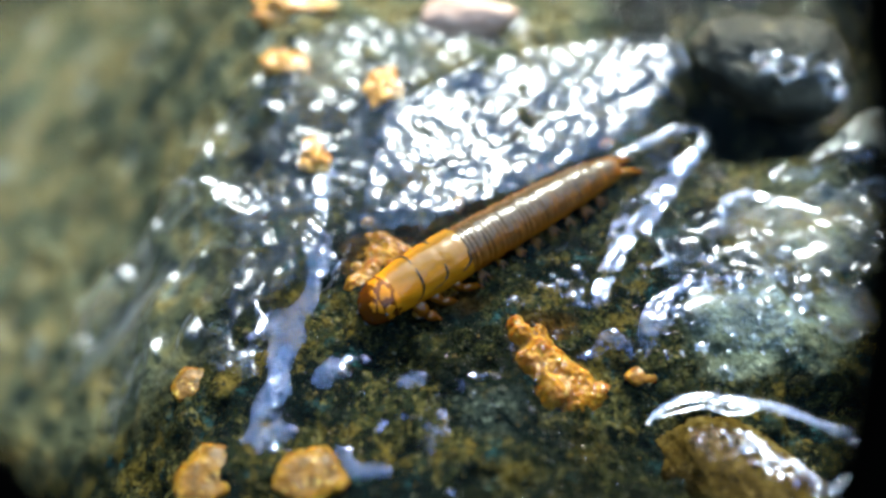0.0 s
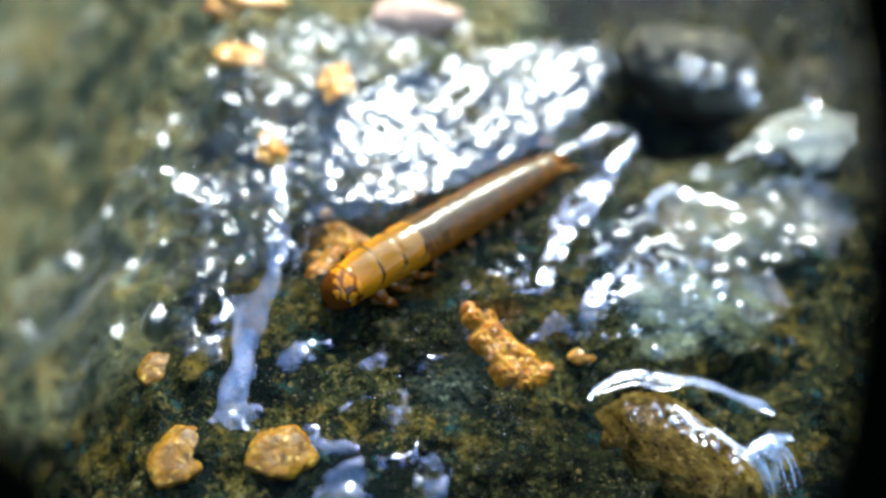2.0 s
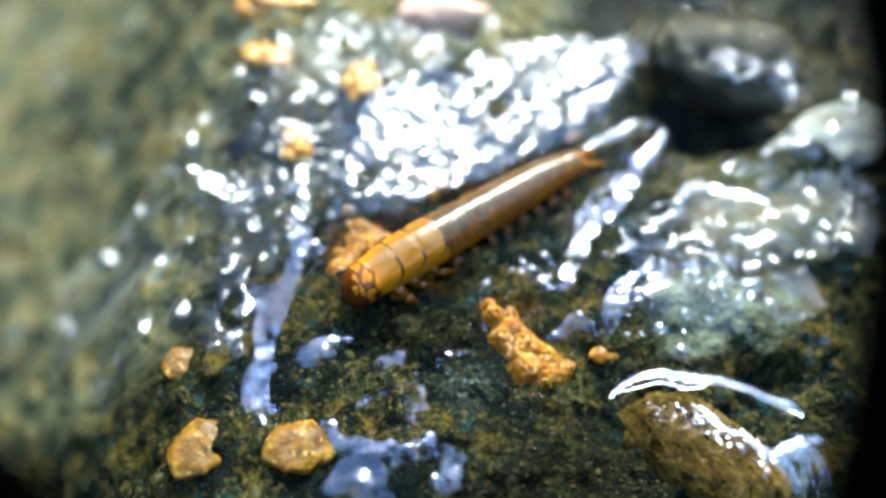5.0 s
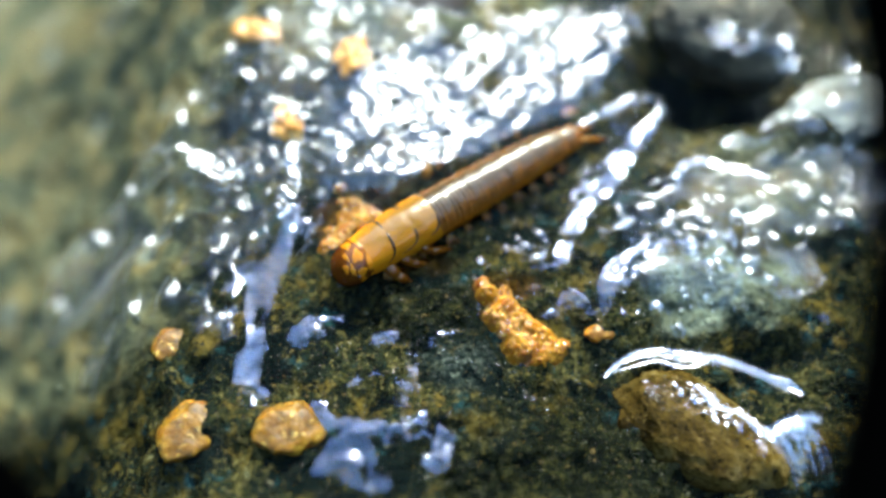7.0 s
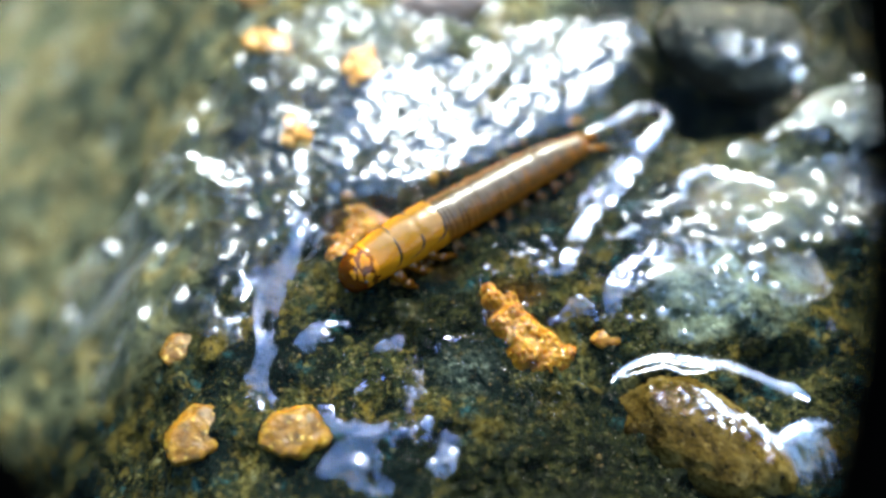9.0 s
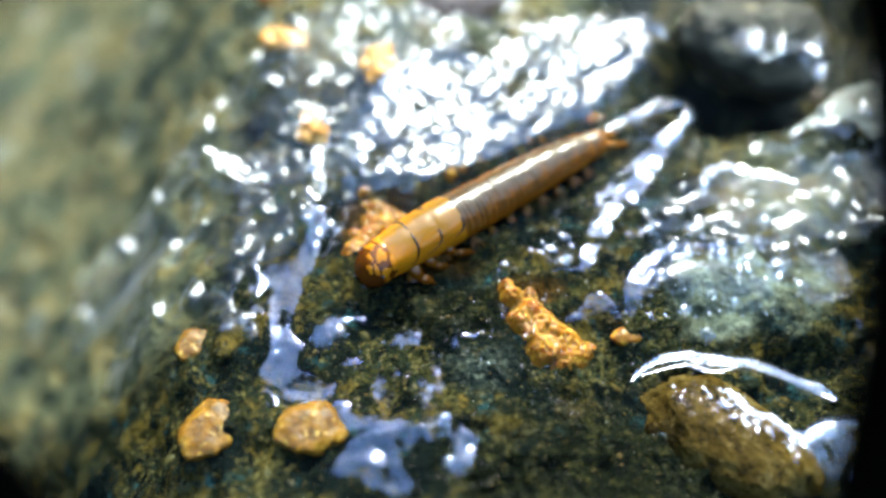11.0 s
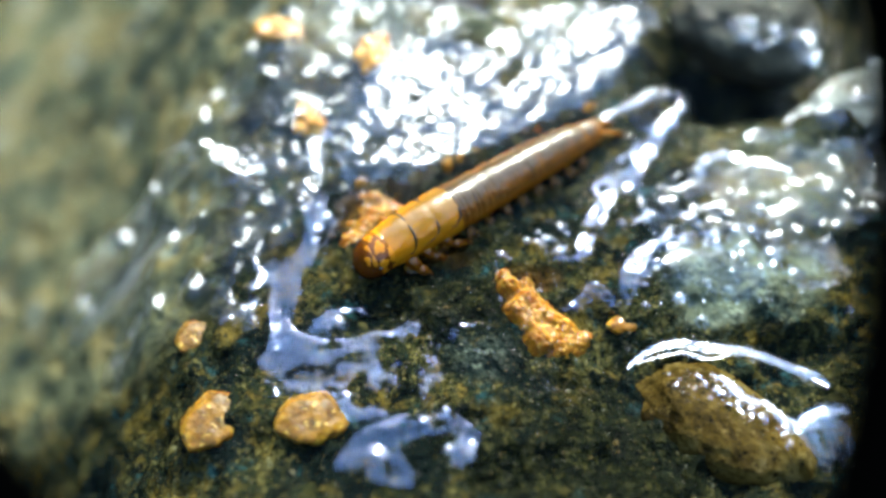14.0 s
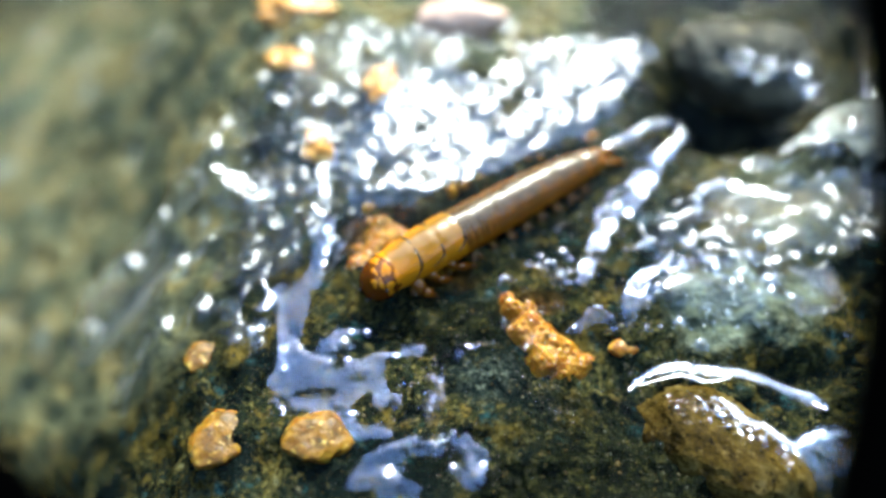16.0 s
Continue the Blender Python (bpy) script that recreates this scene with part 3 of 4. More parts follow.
ridge = film("water_ridge", [[(4.9, -1.95, 0.12), (5.6, -2.0, 0.2), (6.3, -1.95, 0.34), (6.5, -1.2, 0.55), (6.9, -0.4, 0.58), (7.5, 0.8, 0.66), (8.2, 2.0, 0.88), (9.2, 3.1, 0.8), (10.4, 4.3, 0.55), (11.4, 5.2, 0.45)], [(8.2, 1.2, 0.3), (9.2, 2.2, 0.4), (10.2, 3.4, 0.3)]],
             0.45, 0.24, "raised winding ridge of clear water on the rock", 0.045, 0.08, 0.9, 0.16, POOL, 7, follow=0.55, lift=0.36, lean=0.5, drape=lambda x, y: 0.13 * grains(x, y, 0.8, 24, 7.0, 60, 1.8))
film("water_ridge", [[(8.2, 5.5, 0.25), (9.1, 6.0, 0.42), (10.3, 6.75, 0.62), (11.3, 7.1, 0.72), (12.0, 6.9, 0.62), (12.05, 6.1, 0.5), (11.4, 5.2, 0.5), (10.2, 4.6, 0.45)]],
     0.55, 0.25, "bright band of water looping round the larva's tail", 0.045, 0.05, 0.9, 0.12, RIM, 27, follow=0.3, lift=0.75, lean=0.6, drape=lambda x, y: 0.12 * grains(x, y, 0.8, 25, 7.0, 40, 1.6))
film("water_rim", [[(7.8, -4.0, 0.3), (7.95, -3.2, 0.6), (8.4, -2.2, 0.62), (9.1, -1.4, 0.52), (10.2, -0.8, 0.42), (11.8, -0.7, 0.3)], [(7.3, -3.9, 0.2), (7.8, -3.7, 0.3)]],
                 0.45, 0.4, "rounded rim of water round a flat stone", 0.05, 0.05, 1.4, 0.12, POOL, 8, drape=lambda x, y: 0.07 * grains(x, y, 0.6, 26))
film("water_rim", [[(11.9, 1.9, 0.3), (12.1, 2.8, 0.4), (12.9, 3.5, 0.5), (14.1, 3.2, 0.5), (15.7, 2.3, 0.36)]],
                0.55, 0.28, "curved rim of water standing round a pebble", 0.06, 0.1, 1.0, 0.12, RIM, 9, lean=0.6)
film("water_sheet", [[(14.8, 4.6, 0.5), (17.0, 5.4, 0.9), (19.6, 6.0, 1.5), (21.0, 8.0, 1.5)]],
                  0.4, 0.6, "thin bright sheet of water over a pale stone", 0.08, 0.05, 1.4, 0.5, STREAKED, 10, follow=0.0, tilt=(0.22, -0.06), lift=0.6, drape=lambda x, y: 0.55 * grains(x, y, 1.4, 28, 6.0, 25, 2.4))


film("water_sheet", [[(-8.8, 4.1, 0.8), (-8.0, 3.6, 1.1), (-7.3, 3.2, 0.8), (-6.6, 3.1, 0.4)]], 0.2, 0.6, "bright flat patch of water in a hollow of the gravel", 0.06, 0.03, 1.0, 0.3, SKIN_WATER, 70, follow=0.0, lift=0.75, lean=1.0, shore=0.2, sink=0.9, drape=lambda x, y: 0.13 * grains(x, y, 0.9, 71))
film("water_rim", [[(-7.9, 2.2, 0.15), (-7.2, 2.4, 0.24), (-6.4, 3.1, 0.24), (-6.05, 3.8, 0.12)]], 0.3, 0.25, "curved lip of water along a hollow of the gravel", 0.05, 0.04, 0.8, 0.1, RIM, 72, follow=0.1, lift=0.6, lean=1.0, shore=0.15)
film("water_sheet", [[(-4.2, 4.4, 0.34), (-4.35, 3.5, 0.5), (-4.1, 2.6, 0.5), (-4.3, 1.8, 0.6), (-4.4, 0.8, 0.5)]], 0.25, 0.3, "broken film of water running between orange crusts", 0.05, 0.03, 0.8, 0.25, RIPPLED, 73, follow=0.1, lift=0.6, lean=1.0, shore=0.1, drape=lambda x, y: 0.3 * grains(x, y, 0.6, 74))
film("water_sheet", [[(-6.4, -1.1, 0.3), (-6.05, -1.9, 0.42), (-6.2, -2.6, 0.28)]], 0.22, 0.3, "bright edge of a narrow stream on the rock", 0.05, 0.03, 0.8, 0.25, RIPPLED, 75, follow=0.0, lift=0.5, lean=1.0, shore=0.1, drape=lambda x, y: 0.12 * grains(x, y, 0.6, 76))


# ---- the wet skin: one thin film over the gravel, its flats tilted to glint ----
def glint_slope(x, y):
    """The lean at which water mirrors the bright sky round the sun to the camera."""
    return -0.06 + 0.0175 * x, -0.095 + 0.0085 * y


def wet_skin(name, lo, hi, step, outline, flats, drape, label, lift=0.3, mat=None, seed=1, open_to=(), curve=0.06, calm=0.25):
    """Film over the gravel within an outline (chains of strokes) and clear of the streams in open_to; flats: x, y,
    size, turn, lean of each patch tilted to glint.
    """
    chains = [spline(c) for c in outline]
    clear = [spline(c) for c in open_to]

    def dist(x, y):
        d = np.min([chain_distance(x, y, c) for c in chains], axis=0)
        d = d + 0.8 * value_noise(x / 1.2, y / 1.2, seed + 20) + 0.35 * value_noise(x / 0.5, y / 0.5, seed + 30)
        for c in clear:
            d = np.maximum(d, 0.1 - chain_distance(x, y, c))
        return d

    def height(x, y):
        z = rock_mid(x, y) + lift + drape(x, y)
        for px, py, size, turn, lean in flats:
            near = (np.abs(x - px) < 2.2 * size) & (np.abs(y - py) < 2.2 * size)
            if not near.any():
                continue
            xs, ys = x[near] - px, y[near] - py
            c, s = math.cos(turn), math.sin(turn)
            u, v = (xs * c + ys * s) / size, (-xs * s + ys * c) / (size * 0.7)
            r = u * u + v * v
            q = r + 0.5 * value_noise(x[near] / (0.6 * size), y[near] / (0.6 * size), 77)
            w = np.exp(-np.clip(q, 0, 9) ** 2)
            gx, gy = glint_slope(px, py)
            plane = float(rock_mid(px, py)) + lift + 0.12 + 0.12 * size + (gx + lean[0]) * xs + (gy + lean[1]) * ys - curve * size * r + calm * drape(x[near], y[near])
            z[near] = z[near] * (1 - w) + plane * w
        k = np.clip((dist(x, y) + 0.5) / 1.0, 0, 1)
        return z - 1.1 * k * k * (3 - 2 * k)

    me = grid_mesh(name, np.arange(lo[0], hi[0], step), np.arange(lo[1], hi[1], step), height, mat or CLEAR, keep=lambda x, y: dist(x, y) < 0.4)
    return tagged(new(name, me), label, "water", kind="structure")


rnd = random.Random(23)


def flat(x, y, size, loose):
    return (x, y, size, rnd.uniform(0, math.pi), (rnd.gauss(0, loose), rnd.gauss(0, loose)))


flats = [flat(x, y, size, 0.03) for x, y, size in (
    (-14.7, 5.2, 0.9), (-11.8, 7.9, 0.9), (-9.6, 7.4, 0.7), (-9.4, 9.2, 0.7), (-7.5, 10.3, 0.8), (-10.5, 1.4, 0.6), (-8.9, -1.6, 0.8), (-6.3, 1.7, 0.6), (-17.5, 3.0, 1.0), (-10.8, -1.6, 0.6), (-12.4, 5.6, 0.6),
    (-6.5, 8.4, 0.7), (-5.6, 11.6, 0.7), (-3.2, 12.4, 0.8), (-4.6, 8.0, 0.7), (-3.4, 8.0, 0.6), (-4.4, 4.4, 0.5), (-4.0, 3.2, 0.45), (-3.5, 6.6, 0.45), (-5.6, 6.4, 0.4), (-4.2, 0.9, 0.35), (-10.6, 6.4, 0.5), (-3.2, 2.0, 0.42), (-3.0, 3.1, 0.4), (-3.4, 4.4, 0.5), (-2.9, 5.2, 0.4), (-3.6, 1.2, 0.35), (-3.3, 0.3, 0.3), (-2.8, 3.8, 0.35), (-3.9, 6.0, 0.5), (-5.2, 5.2, 0.5), (-5.2, 2.2, 0.4), (-5.8, 0.2, 0.4), (-7.2, -0.4, 0.4))]
flats += [flat(rnd.uniform(-7.5, -2.6), rnd.uniform(-0.5, 10), rnd.uniform(0.18, 0.34), 0.06) for _ in range(9)]
flats += [flat(rnd.uniform(-13, -6), rnd.uniform(-4, 9), rnd.uniform(0.2, 0.45), 0.07) for _ in range(4)]
wet_skin("water_skin", (-20.0, -6.5), (5.0, 15.5), 0.075, [[(-6.0, -3.2, 1.3), (-5.6, 1.0, 2.6), (-6.0, 6.0, 4.5), (-3.0, 11.0, 2.8)], [(-16.0, 4.0, 3.5), (-10.0, 3.0, 4.5), (-7.0, 6.0, 4.5)], [(-13.0, -1.5, 2.0), (-7.5, -2.0, 2.0)], [(-4.0, 10.0, 2.5), (3.5, 13.0, 2.0)]],
         flats, lambda x, y: 0.34 * grains(x, y, 1.3, 31) + 0.2 * grains(x, y, 0.7, 33), "thin broken skin of water over dark gravel", 0.2, DULL_WATER, 14, STREAM[:2], 0.02, 0.1)
flats = [flat(x, y, size, 0.03) for x, y, size in ((10.6, 1.2, 0.6), (12.9, 0.3, 0.5), (14.6, -0.6, 0.5), (15.6, -0.4, 0.45), (17.0, -0.2, 0.6), (13.6, 1.6, 0.5), (16.0, 2.0, 0.6), (18.0, 2.8, 0.8), (12.6, -1.9, 0.4), (19.0, 0.6, 0.7), (12.4, -3.6, 0.4), (10.9, 2.4, 0.5), (9.6, 0.2, 0.35), (8.4, 0.4, 0.3))]
flats += [flat(rnd.uniform(10.5, 20), rnd.uniform(-3.6, 5.0), rnd.uniform(0.14, 0.42), 0.07) for _ in range(20)]
wet_skin("water_skin", (7.6, -4.6), (22.0, 6.4), 0.065, [[(10.0, 0.7, 1.2), (12.5, 1.2, 2.2), (16.0, 1.6, 2.4), (20.0, 2.4, 2.4)], [(10.4, -2.3, 1.2), (12.5, -2.0, 1.8), (16.0, -1.6, 1.6)]],
         flats, lambda x, y: (0.55 * grains(x, y, 1.15, 35, 6.0, 12, 2.4) + 0.1 * grains(x, y, 0.6, 37, 6.0, 20, 2.0)) * np.clip((y + 2.4) / 3.0, 0.22, 1), "thin broken skin of water over rock and stone", 0.26, SKIN_WATER, 15)


# flat wet facets on stones and crusts, tilted so the sun's glint meets the camera
def facet_mesh():
    verts, faces = [(0.0, 0.0, 0.0)], []
    rings, n = 7, 24
    for i in range(1, rings + 1):
        u = i / rings
        for k in range(n):
            w = 2 * math.pi * k / n
            q = u * (1 + 0.2 * math.sin(2 * w + 0.5) + 0.12 * math.sin(3 * w) + 0.08 * math.sin(5 * w + 1))
            verts.append((q * math.cos(w) * MM, q * math.sin(w) * 0.75 * MM, (-0.12 * q * q - 0.5 * max(0.0, u - 0.7)) * MM))
    faces += [(0, 1 + k, 1 + (k + 1) % n) for k in range(n)]
    for i in range(rings - 1):
        for k in range(n):
            faces.append((1 + i * n + k, 1 + (i + 1) * n + k, 1 + (i + 1) * n + (k + 1) % n, 1 + i * n + (k + 1) % n))
    return mesh_of("water_patch", verts, faces, WATER)


FACET = facet_mesh()
BROKEN_FACET = FACET.copy()
BROKEN_FACET.materials[0] = BROKEN


def facet(x, y, size, turn, lean, up=0.12, base=None, me=None):
    z = (max(float(rock_smooth(x, y)), float(rock_height(x, y)) - 0.15) if base is None else base) + up
    gx, gy = glint_slope(x, y)
    normal = Vector((-gx + lean[0], -gy + lean[1], 1)).normalized()
    m = Matrix.Translation((x * MM, y * MM, z * MM)) @ normal.to_track_quat("Z", "Y").to_matrix().to_4x4() @ Matrix.Rotation(radians(turn), 4, "Z") @ Matrix.Diagonal((size, size * rnd.uniform(0.6, 1.0), size, 1))
    ob = new("water_patch", me or FACET)
    ob.matrix_basis = m
    return tagged(ob, "small patch of water glinting on a wet stone", "water", "water patches on the stones", "structure")


# wet patches on the front of the dark pebble
for _ in range(22):
    u, v = rnd.uniform(-0.5, 0.75), rnd.uniform(-0.85, -0.35)
    facet(16.2 + 3.5 * u, 11.3 + 2.3 * v - 0.9 * u * 0.4, rnd.uniform(0.2, 0.6), rnd.uniform(0, 360), (rnd.gauss(0, 0.1), rnd.gauss(0, 0.1)), 0.1,
          float(rock_smooth(16.2, 11.3)) + 1.2 + 2.15 * math.sqrt(max(0.05, 1 - u * u - v * v)), rnd.choice((FACET, BROKEN_FACET)))
# wet patches on the upper side of the brown pebble
for _ in range(64):
    u, v = rnd.uniform(-0.8, 0.7), rnd.uniform(0.0, 0.72)
    facet(11.15 + 3.2 * u * 0.848 + 1.8 * v * 0.53, -8.2 - 3.2 * u * 0.53 + 1.8 * v * 0.848, rnd.uniform(0.1, 0.36), rnd.uniform(0, 360), (rnd.gauss(0, 0.1), rnd.gauss(0, 0.1)), 0.17,
          float(rock_smooth(11.15, -8.2)) - 0.55 + 1.45 * math.sqrt(max(0.05, 1 - u * u - v * v)), rnd.choice((FACET, BROKEN_FACET)))

# fine wet sparkles on the grain of the rock round the orange crust
for _ in range(230):
    x, y = rnd.gauss(3.6, 2.8), rnd.gauss(-4.8, 2.3)
    facet(x, y, rnd.choice((0.025, 0.035, 0.05, 0.07)), rnd.uniform(0, 360), (rnd.gauss(0, 0.07), rnd.gauss(0, 0.07)), 0.02, float(rock_height(x, y)))

# ---- the larva ----
BODY = pose(2.65 * MM, 1.2 * MM, 0.0, 0, 0, 34.0)
larva = thing("caddisfly_larva", "amber-brown caddisfly larva lying on the wet rock, head down", "insect larva", BODY)


def girth(s):
    """Half width of the body at s millimetres along it, head at the minus end."""
    return float(np.interp(s, (-6.1, -5.6, -4.9, -3.9, -2.7, -1.0, 2.0, 4.5, 6.2, 7.2), (0.43, 0.69, 0.81, 0.91, 0.97, 0.98, 0.92, 0.77, 0.54, 0.26)))


def on_body(s, angle, lift=0.0):
    """A point of the skin: angle in degrees from straight up, plus towards the viewer's side."""
    r = girth(s) + lift
    c, w = math.cos(radians(angle)), math.sin(radians(angle))
    return Vector((s, -r * math.copysign(abs(w) ** 0.92, w), girth(s) * 0.92 + r * 0.95 * math.copysign(abs(c) ** 0.94, c)))


def ring_piece(name, s0, s1, mat, parent, bulge=0.07, folds=0, a0=-180, a1=180, lift=0.0, label="", rings=13, sides=40, fine=0.0):
    verts, faces = [], []
    whole = a1 - a0 >= 360
    for i in range(rings):
        u = i / (rings - 1)
        s = s0 + (s1 - s0) * u
        puff = lift - bulge + bulge * math.sin(math.pi * min(max(u, 0.02), 0.98)) ** 0.45
        for k in range(sides + (0 if whole else 1)):
            a = a0 + (a1 - a0) * k / sides
            wrinkle = fine * math.cos(2 * math.pi * s / 0.2) + folds * 0.5 * (math.cos(2 * math.pi * 3 * u) - 1) * min(1.0, abs(math.sin(radians(a))) ** 2 * 1.3)
            jit = 0.02 * noise.noise(Vector((s * 2.1, a * 0.02, s0))) + 0.012 * noise.noise(Vector((s * 8.0, a * 0.06, 3.0)))
            verts.append(on_body(s, a, puff + wrinkle + jit) * MM)
    n = sides if whole else sides + 1
    for i in range(rings - 1):
        for k in range(sides):
            b = (k + 1) % n
            faces.append((i * n + k, (i + 1) * n + k, (i + 1) * n + b, i * n + b))
    if whole:
        for i, flip in ((0, False), (rings - 1, True)):
            c = sum((verts[i * n + k] for k in range(n)), Vector()) / n
            verts.append(c)
            for k in range(n):
                f = (i * n + k, i * n + (k + 1) % n, len(verts) - 1)
                faces.append(f[::-1] if flip else f)
    return part(name, mesh_of(name, verts, faces, mat), parent, label)


# soft trunk under the thorax plates, then nine abdominal segments
trunk = ring_piece("thorax", -4.9, -1.65, SKIN, larva, 0.05, 0.03, label="soft amber underside of the thorax", rings=21, lift=-0.06)
edges = [-1.72 + 0.875 * k for k in range(10)]
for k in range(9):
    ring_piece("abdomen_segment", edges[k], edges[k + 1] + 0.05, SKIN, larva, 0.05, 0.03, rings=41, fine=0.007)

plates = (("pronotum", -4.78, -3.72, 96, 0.05), ("mesonotum", -3.72, -2.72, 100, 0.05), ("metanotum", -2.72, -1.68, 104, 0.04))
for name, s0, s1, wide, up in plates:
    plate = ring_piece(name, s0, s1, PLATE, larva, 0.035, 0.0, -wide, wide, up, "smooth amber back plate with a dark margin", rings=11)
    # dark margin: down the hind edge and forward along the lower edge
    low = 6 if name == "pronotum" else 30
    wide = {"pronotum": 84, "mesonotum": 76, "metanotum": 74}[name]
    for side in (-1, 1):
        line, fat = [], []
        for i in range(15):
            a = low + (wide - 8 - low) * i / 14
            line.append(on_body(s1 - 0.02 - 0.3 * (i / 14) ** 4, side * a, up - 0.02))
            fat.append(0.03 + 0.025 * math.sin(math.pi * i / 14))
        for i in range(1, 9):
            line.append(on_body(s1 - 0.32 - (s1 - s0 - 0.4) * i / 8 * 0.8, side * (wide - 8 + 6 * math.sin(math.pi * i / 16)), up - 0.02))
            fat.append(0.035 * (1 - i / 10) + 0.006)
        part("margin", tube("margin", line, fat, MARGIN, 6), plate, "dark brown plate margin")


# head: a capsule bowed down, with pale spots round a dark fork
def head_point(u, a, lift=0.0):
    """u runs from neck to mouth, a round it."""
    s = -4.6 - 1.45 * u
    r = 0.87 * math.sqrt(max(0.0, 1 - max(0.0, (u - 0.25) / 0.76) ** 2.4)) * (0.93 + 0.07 * min(1, u * 4)) + lift
    drop = -0.5 * u ** 1.6
    return Vector((s, -r * math.sin(radians(a)), 0.86 + drop + r * 0.86 * math.cos(radians(a))))


def sheet_piece(name, f, nu, na, mat, parent, label="", wrap=True):
    verts = [f(i / (nu - 1), k / (na if wrap else na - 1)) * MM for i in range(nu) for k in range(na)]
    faces = []
    for i in range(nu - 1):
        for k in range(na if wrap else na - 1):
            b = (k + 1) % na
            faces.append((i * na + k, (i + 1) * na + k, (i + 1) * na + b, i * na + b))
    return part(name, mesh_of(name, verts, faces, mat), parent, label)


head = sheet_piece("head", lambda u, v: head_point(u, v * 360), 26, 40, HEAD, larva, "reddish-brown head capsule with pale markings")
for cu, ca, du, da, tilt in ((0.13, 52, 0.12, 34, 0.2), (0.15, -34, 0.12, 30, -0.2), (0.44, 62, 0.13, 16, 0.5), (0.36, 14, 0.15, 17, 0.3), (0.42, -34, 0.11, 18, -0.5), (0.62, 40, 0.06, 18, 0.4), (0.6, -4, 0.05, 15, -0.2), (0.16, 100, 0.09, 14, 0.2), (0.74, 24, 0.06, 17, 0.3), (0.45, 88, 0.08, 11, 0.3)):
    def blob(u, v, cu=cu, ca=ca, du=du, da=da, tilt=tilt):
        w = 2 * math.pi * v
        r = u * (1 + 0.22 * math.sin(3 * w + ca) + 0.12 * math.sin(5 * w))
        x, y = r * math.cos(w), r * math.sin(w)
        return head_point(cu + du * (x - tilt * 0.4 * y), ca + da * (y + tilt * x), 0.018 * (1 - u ** 4) - 0.004)
    sheet_piece("head_spot", blob, 5, 18, SPOT, head, "pale yellow spot")
for side in (-1, 1):
    v, f = ICO[2]
    e = head_point(0.55, side * 66, 0.0)
    part("eye", mesh_of("eye", [(Vector(p) * 0.07 + e) * MM for p in v], f, MARGIN), head, "tiny black eye")
    jaw = [head_point(0.9, side * 130), head_point(0.97, side * 120) + Vector((-0.04, 0, -0.1)), head_point(0.99, side * 60) + Vector((0.02, 0, -0.25))]
    part("mandible", tube("mandible", jaw, (0.07, 0.05, 0.02), MARGIN, 8), head, "dark reddish mandible")
# legs: three a side, folded back along the body: thigh, shin and claw
for s, reach, sweep in ((-4.15, 0.72, 0.45), (-3.5, 0.5, 0.75), (-2.6, 0.42, 0.95)):
    for side in (-1, 1):
        hip = on_body(s, side * 108, -0.1)
        knee = hip + Vector((sweep * 0.35, -side * reach * 0.75, -0.2))
        ankle = knee + Vector((sweep * 0.75, -side * reach * 0.25, -0.38))
        foot = ankle + Vector((0.12, -side * 0.12, -0.12))
        fat = 1.3 if s < -4 else 1.0
        limb = part("leg", tube("leg", [hip, hip * 0.6 + knee * 0.4 + Vector((0, 0, 0.05)), hip * 0.2 + knee * 0.8, knee], [fat * r for r in (0.2, 0.21, 0.17, 0.12)], LEG, 14), larva, "amber jointed leg")
        part("shin", tube("shin", [knee, knee * 0.7 + ankle * 0.3, knee * 0.3 + ankle * 0.7, ankle], (0.13 * fat, 0.16 * fat, 0.14 * fat, 0.09 * fat), LEG, 12), limb)
        part("claw", tube("claw", [ankle, (ankle + foot) / 2 + Vector((0, 0, 0.03)), foot], (0.085, 0.07, 0.035), LEG, 8), limb, "small brown claw")

# gill tufts along the lower flanks
rnd = random.Random(11)
for k in range(8):
    for side in (-1, 1):
        root = on_body(edges[k] + 0.45, side * 122)
        verts, faces = [], []
        for j in range(14):
            tip = root + Vector((rnd.uniform(-0.3, 0.3), -side * rnd.uniform(0.15, 0.6), rnd.uniform(-0.35, 0.05)))
            mid = (root + tip) / 2 + Vector((rnd.uniform(-0.05, 0.05), 0, 0.05))
            d = len(verts)
            for p, r in ((root, 0.035), (mid, 0.035), (tip, 0.014)):
                for q in range(5):
                    w = q * 2 * math.pi / 5
                    verts.append((p + Vector((math.cos(w) * r, 0, math.sin(w) * r))) * MM)
            for i in range(2):
                for q in range(5):
                    faces.append((d + i * 5 + q, d + i * 5 + (q + 1) % 5, d + (i + 1) * 5 + (q + 1) % 5, d + (i + 1) * 5 + q))
        part("gill_tuft", mesh_of("gill_tuft", verts, faces, GILL), larva, "feathery brown gill tuft")

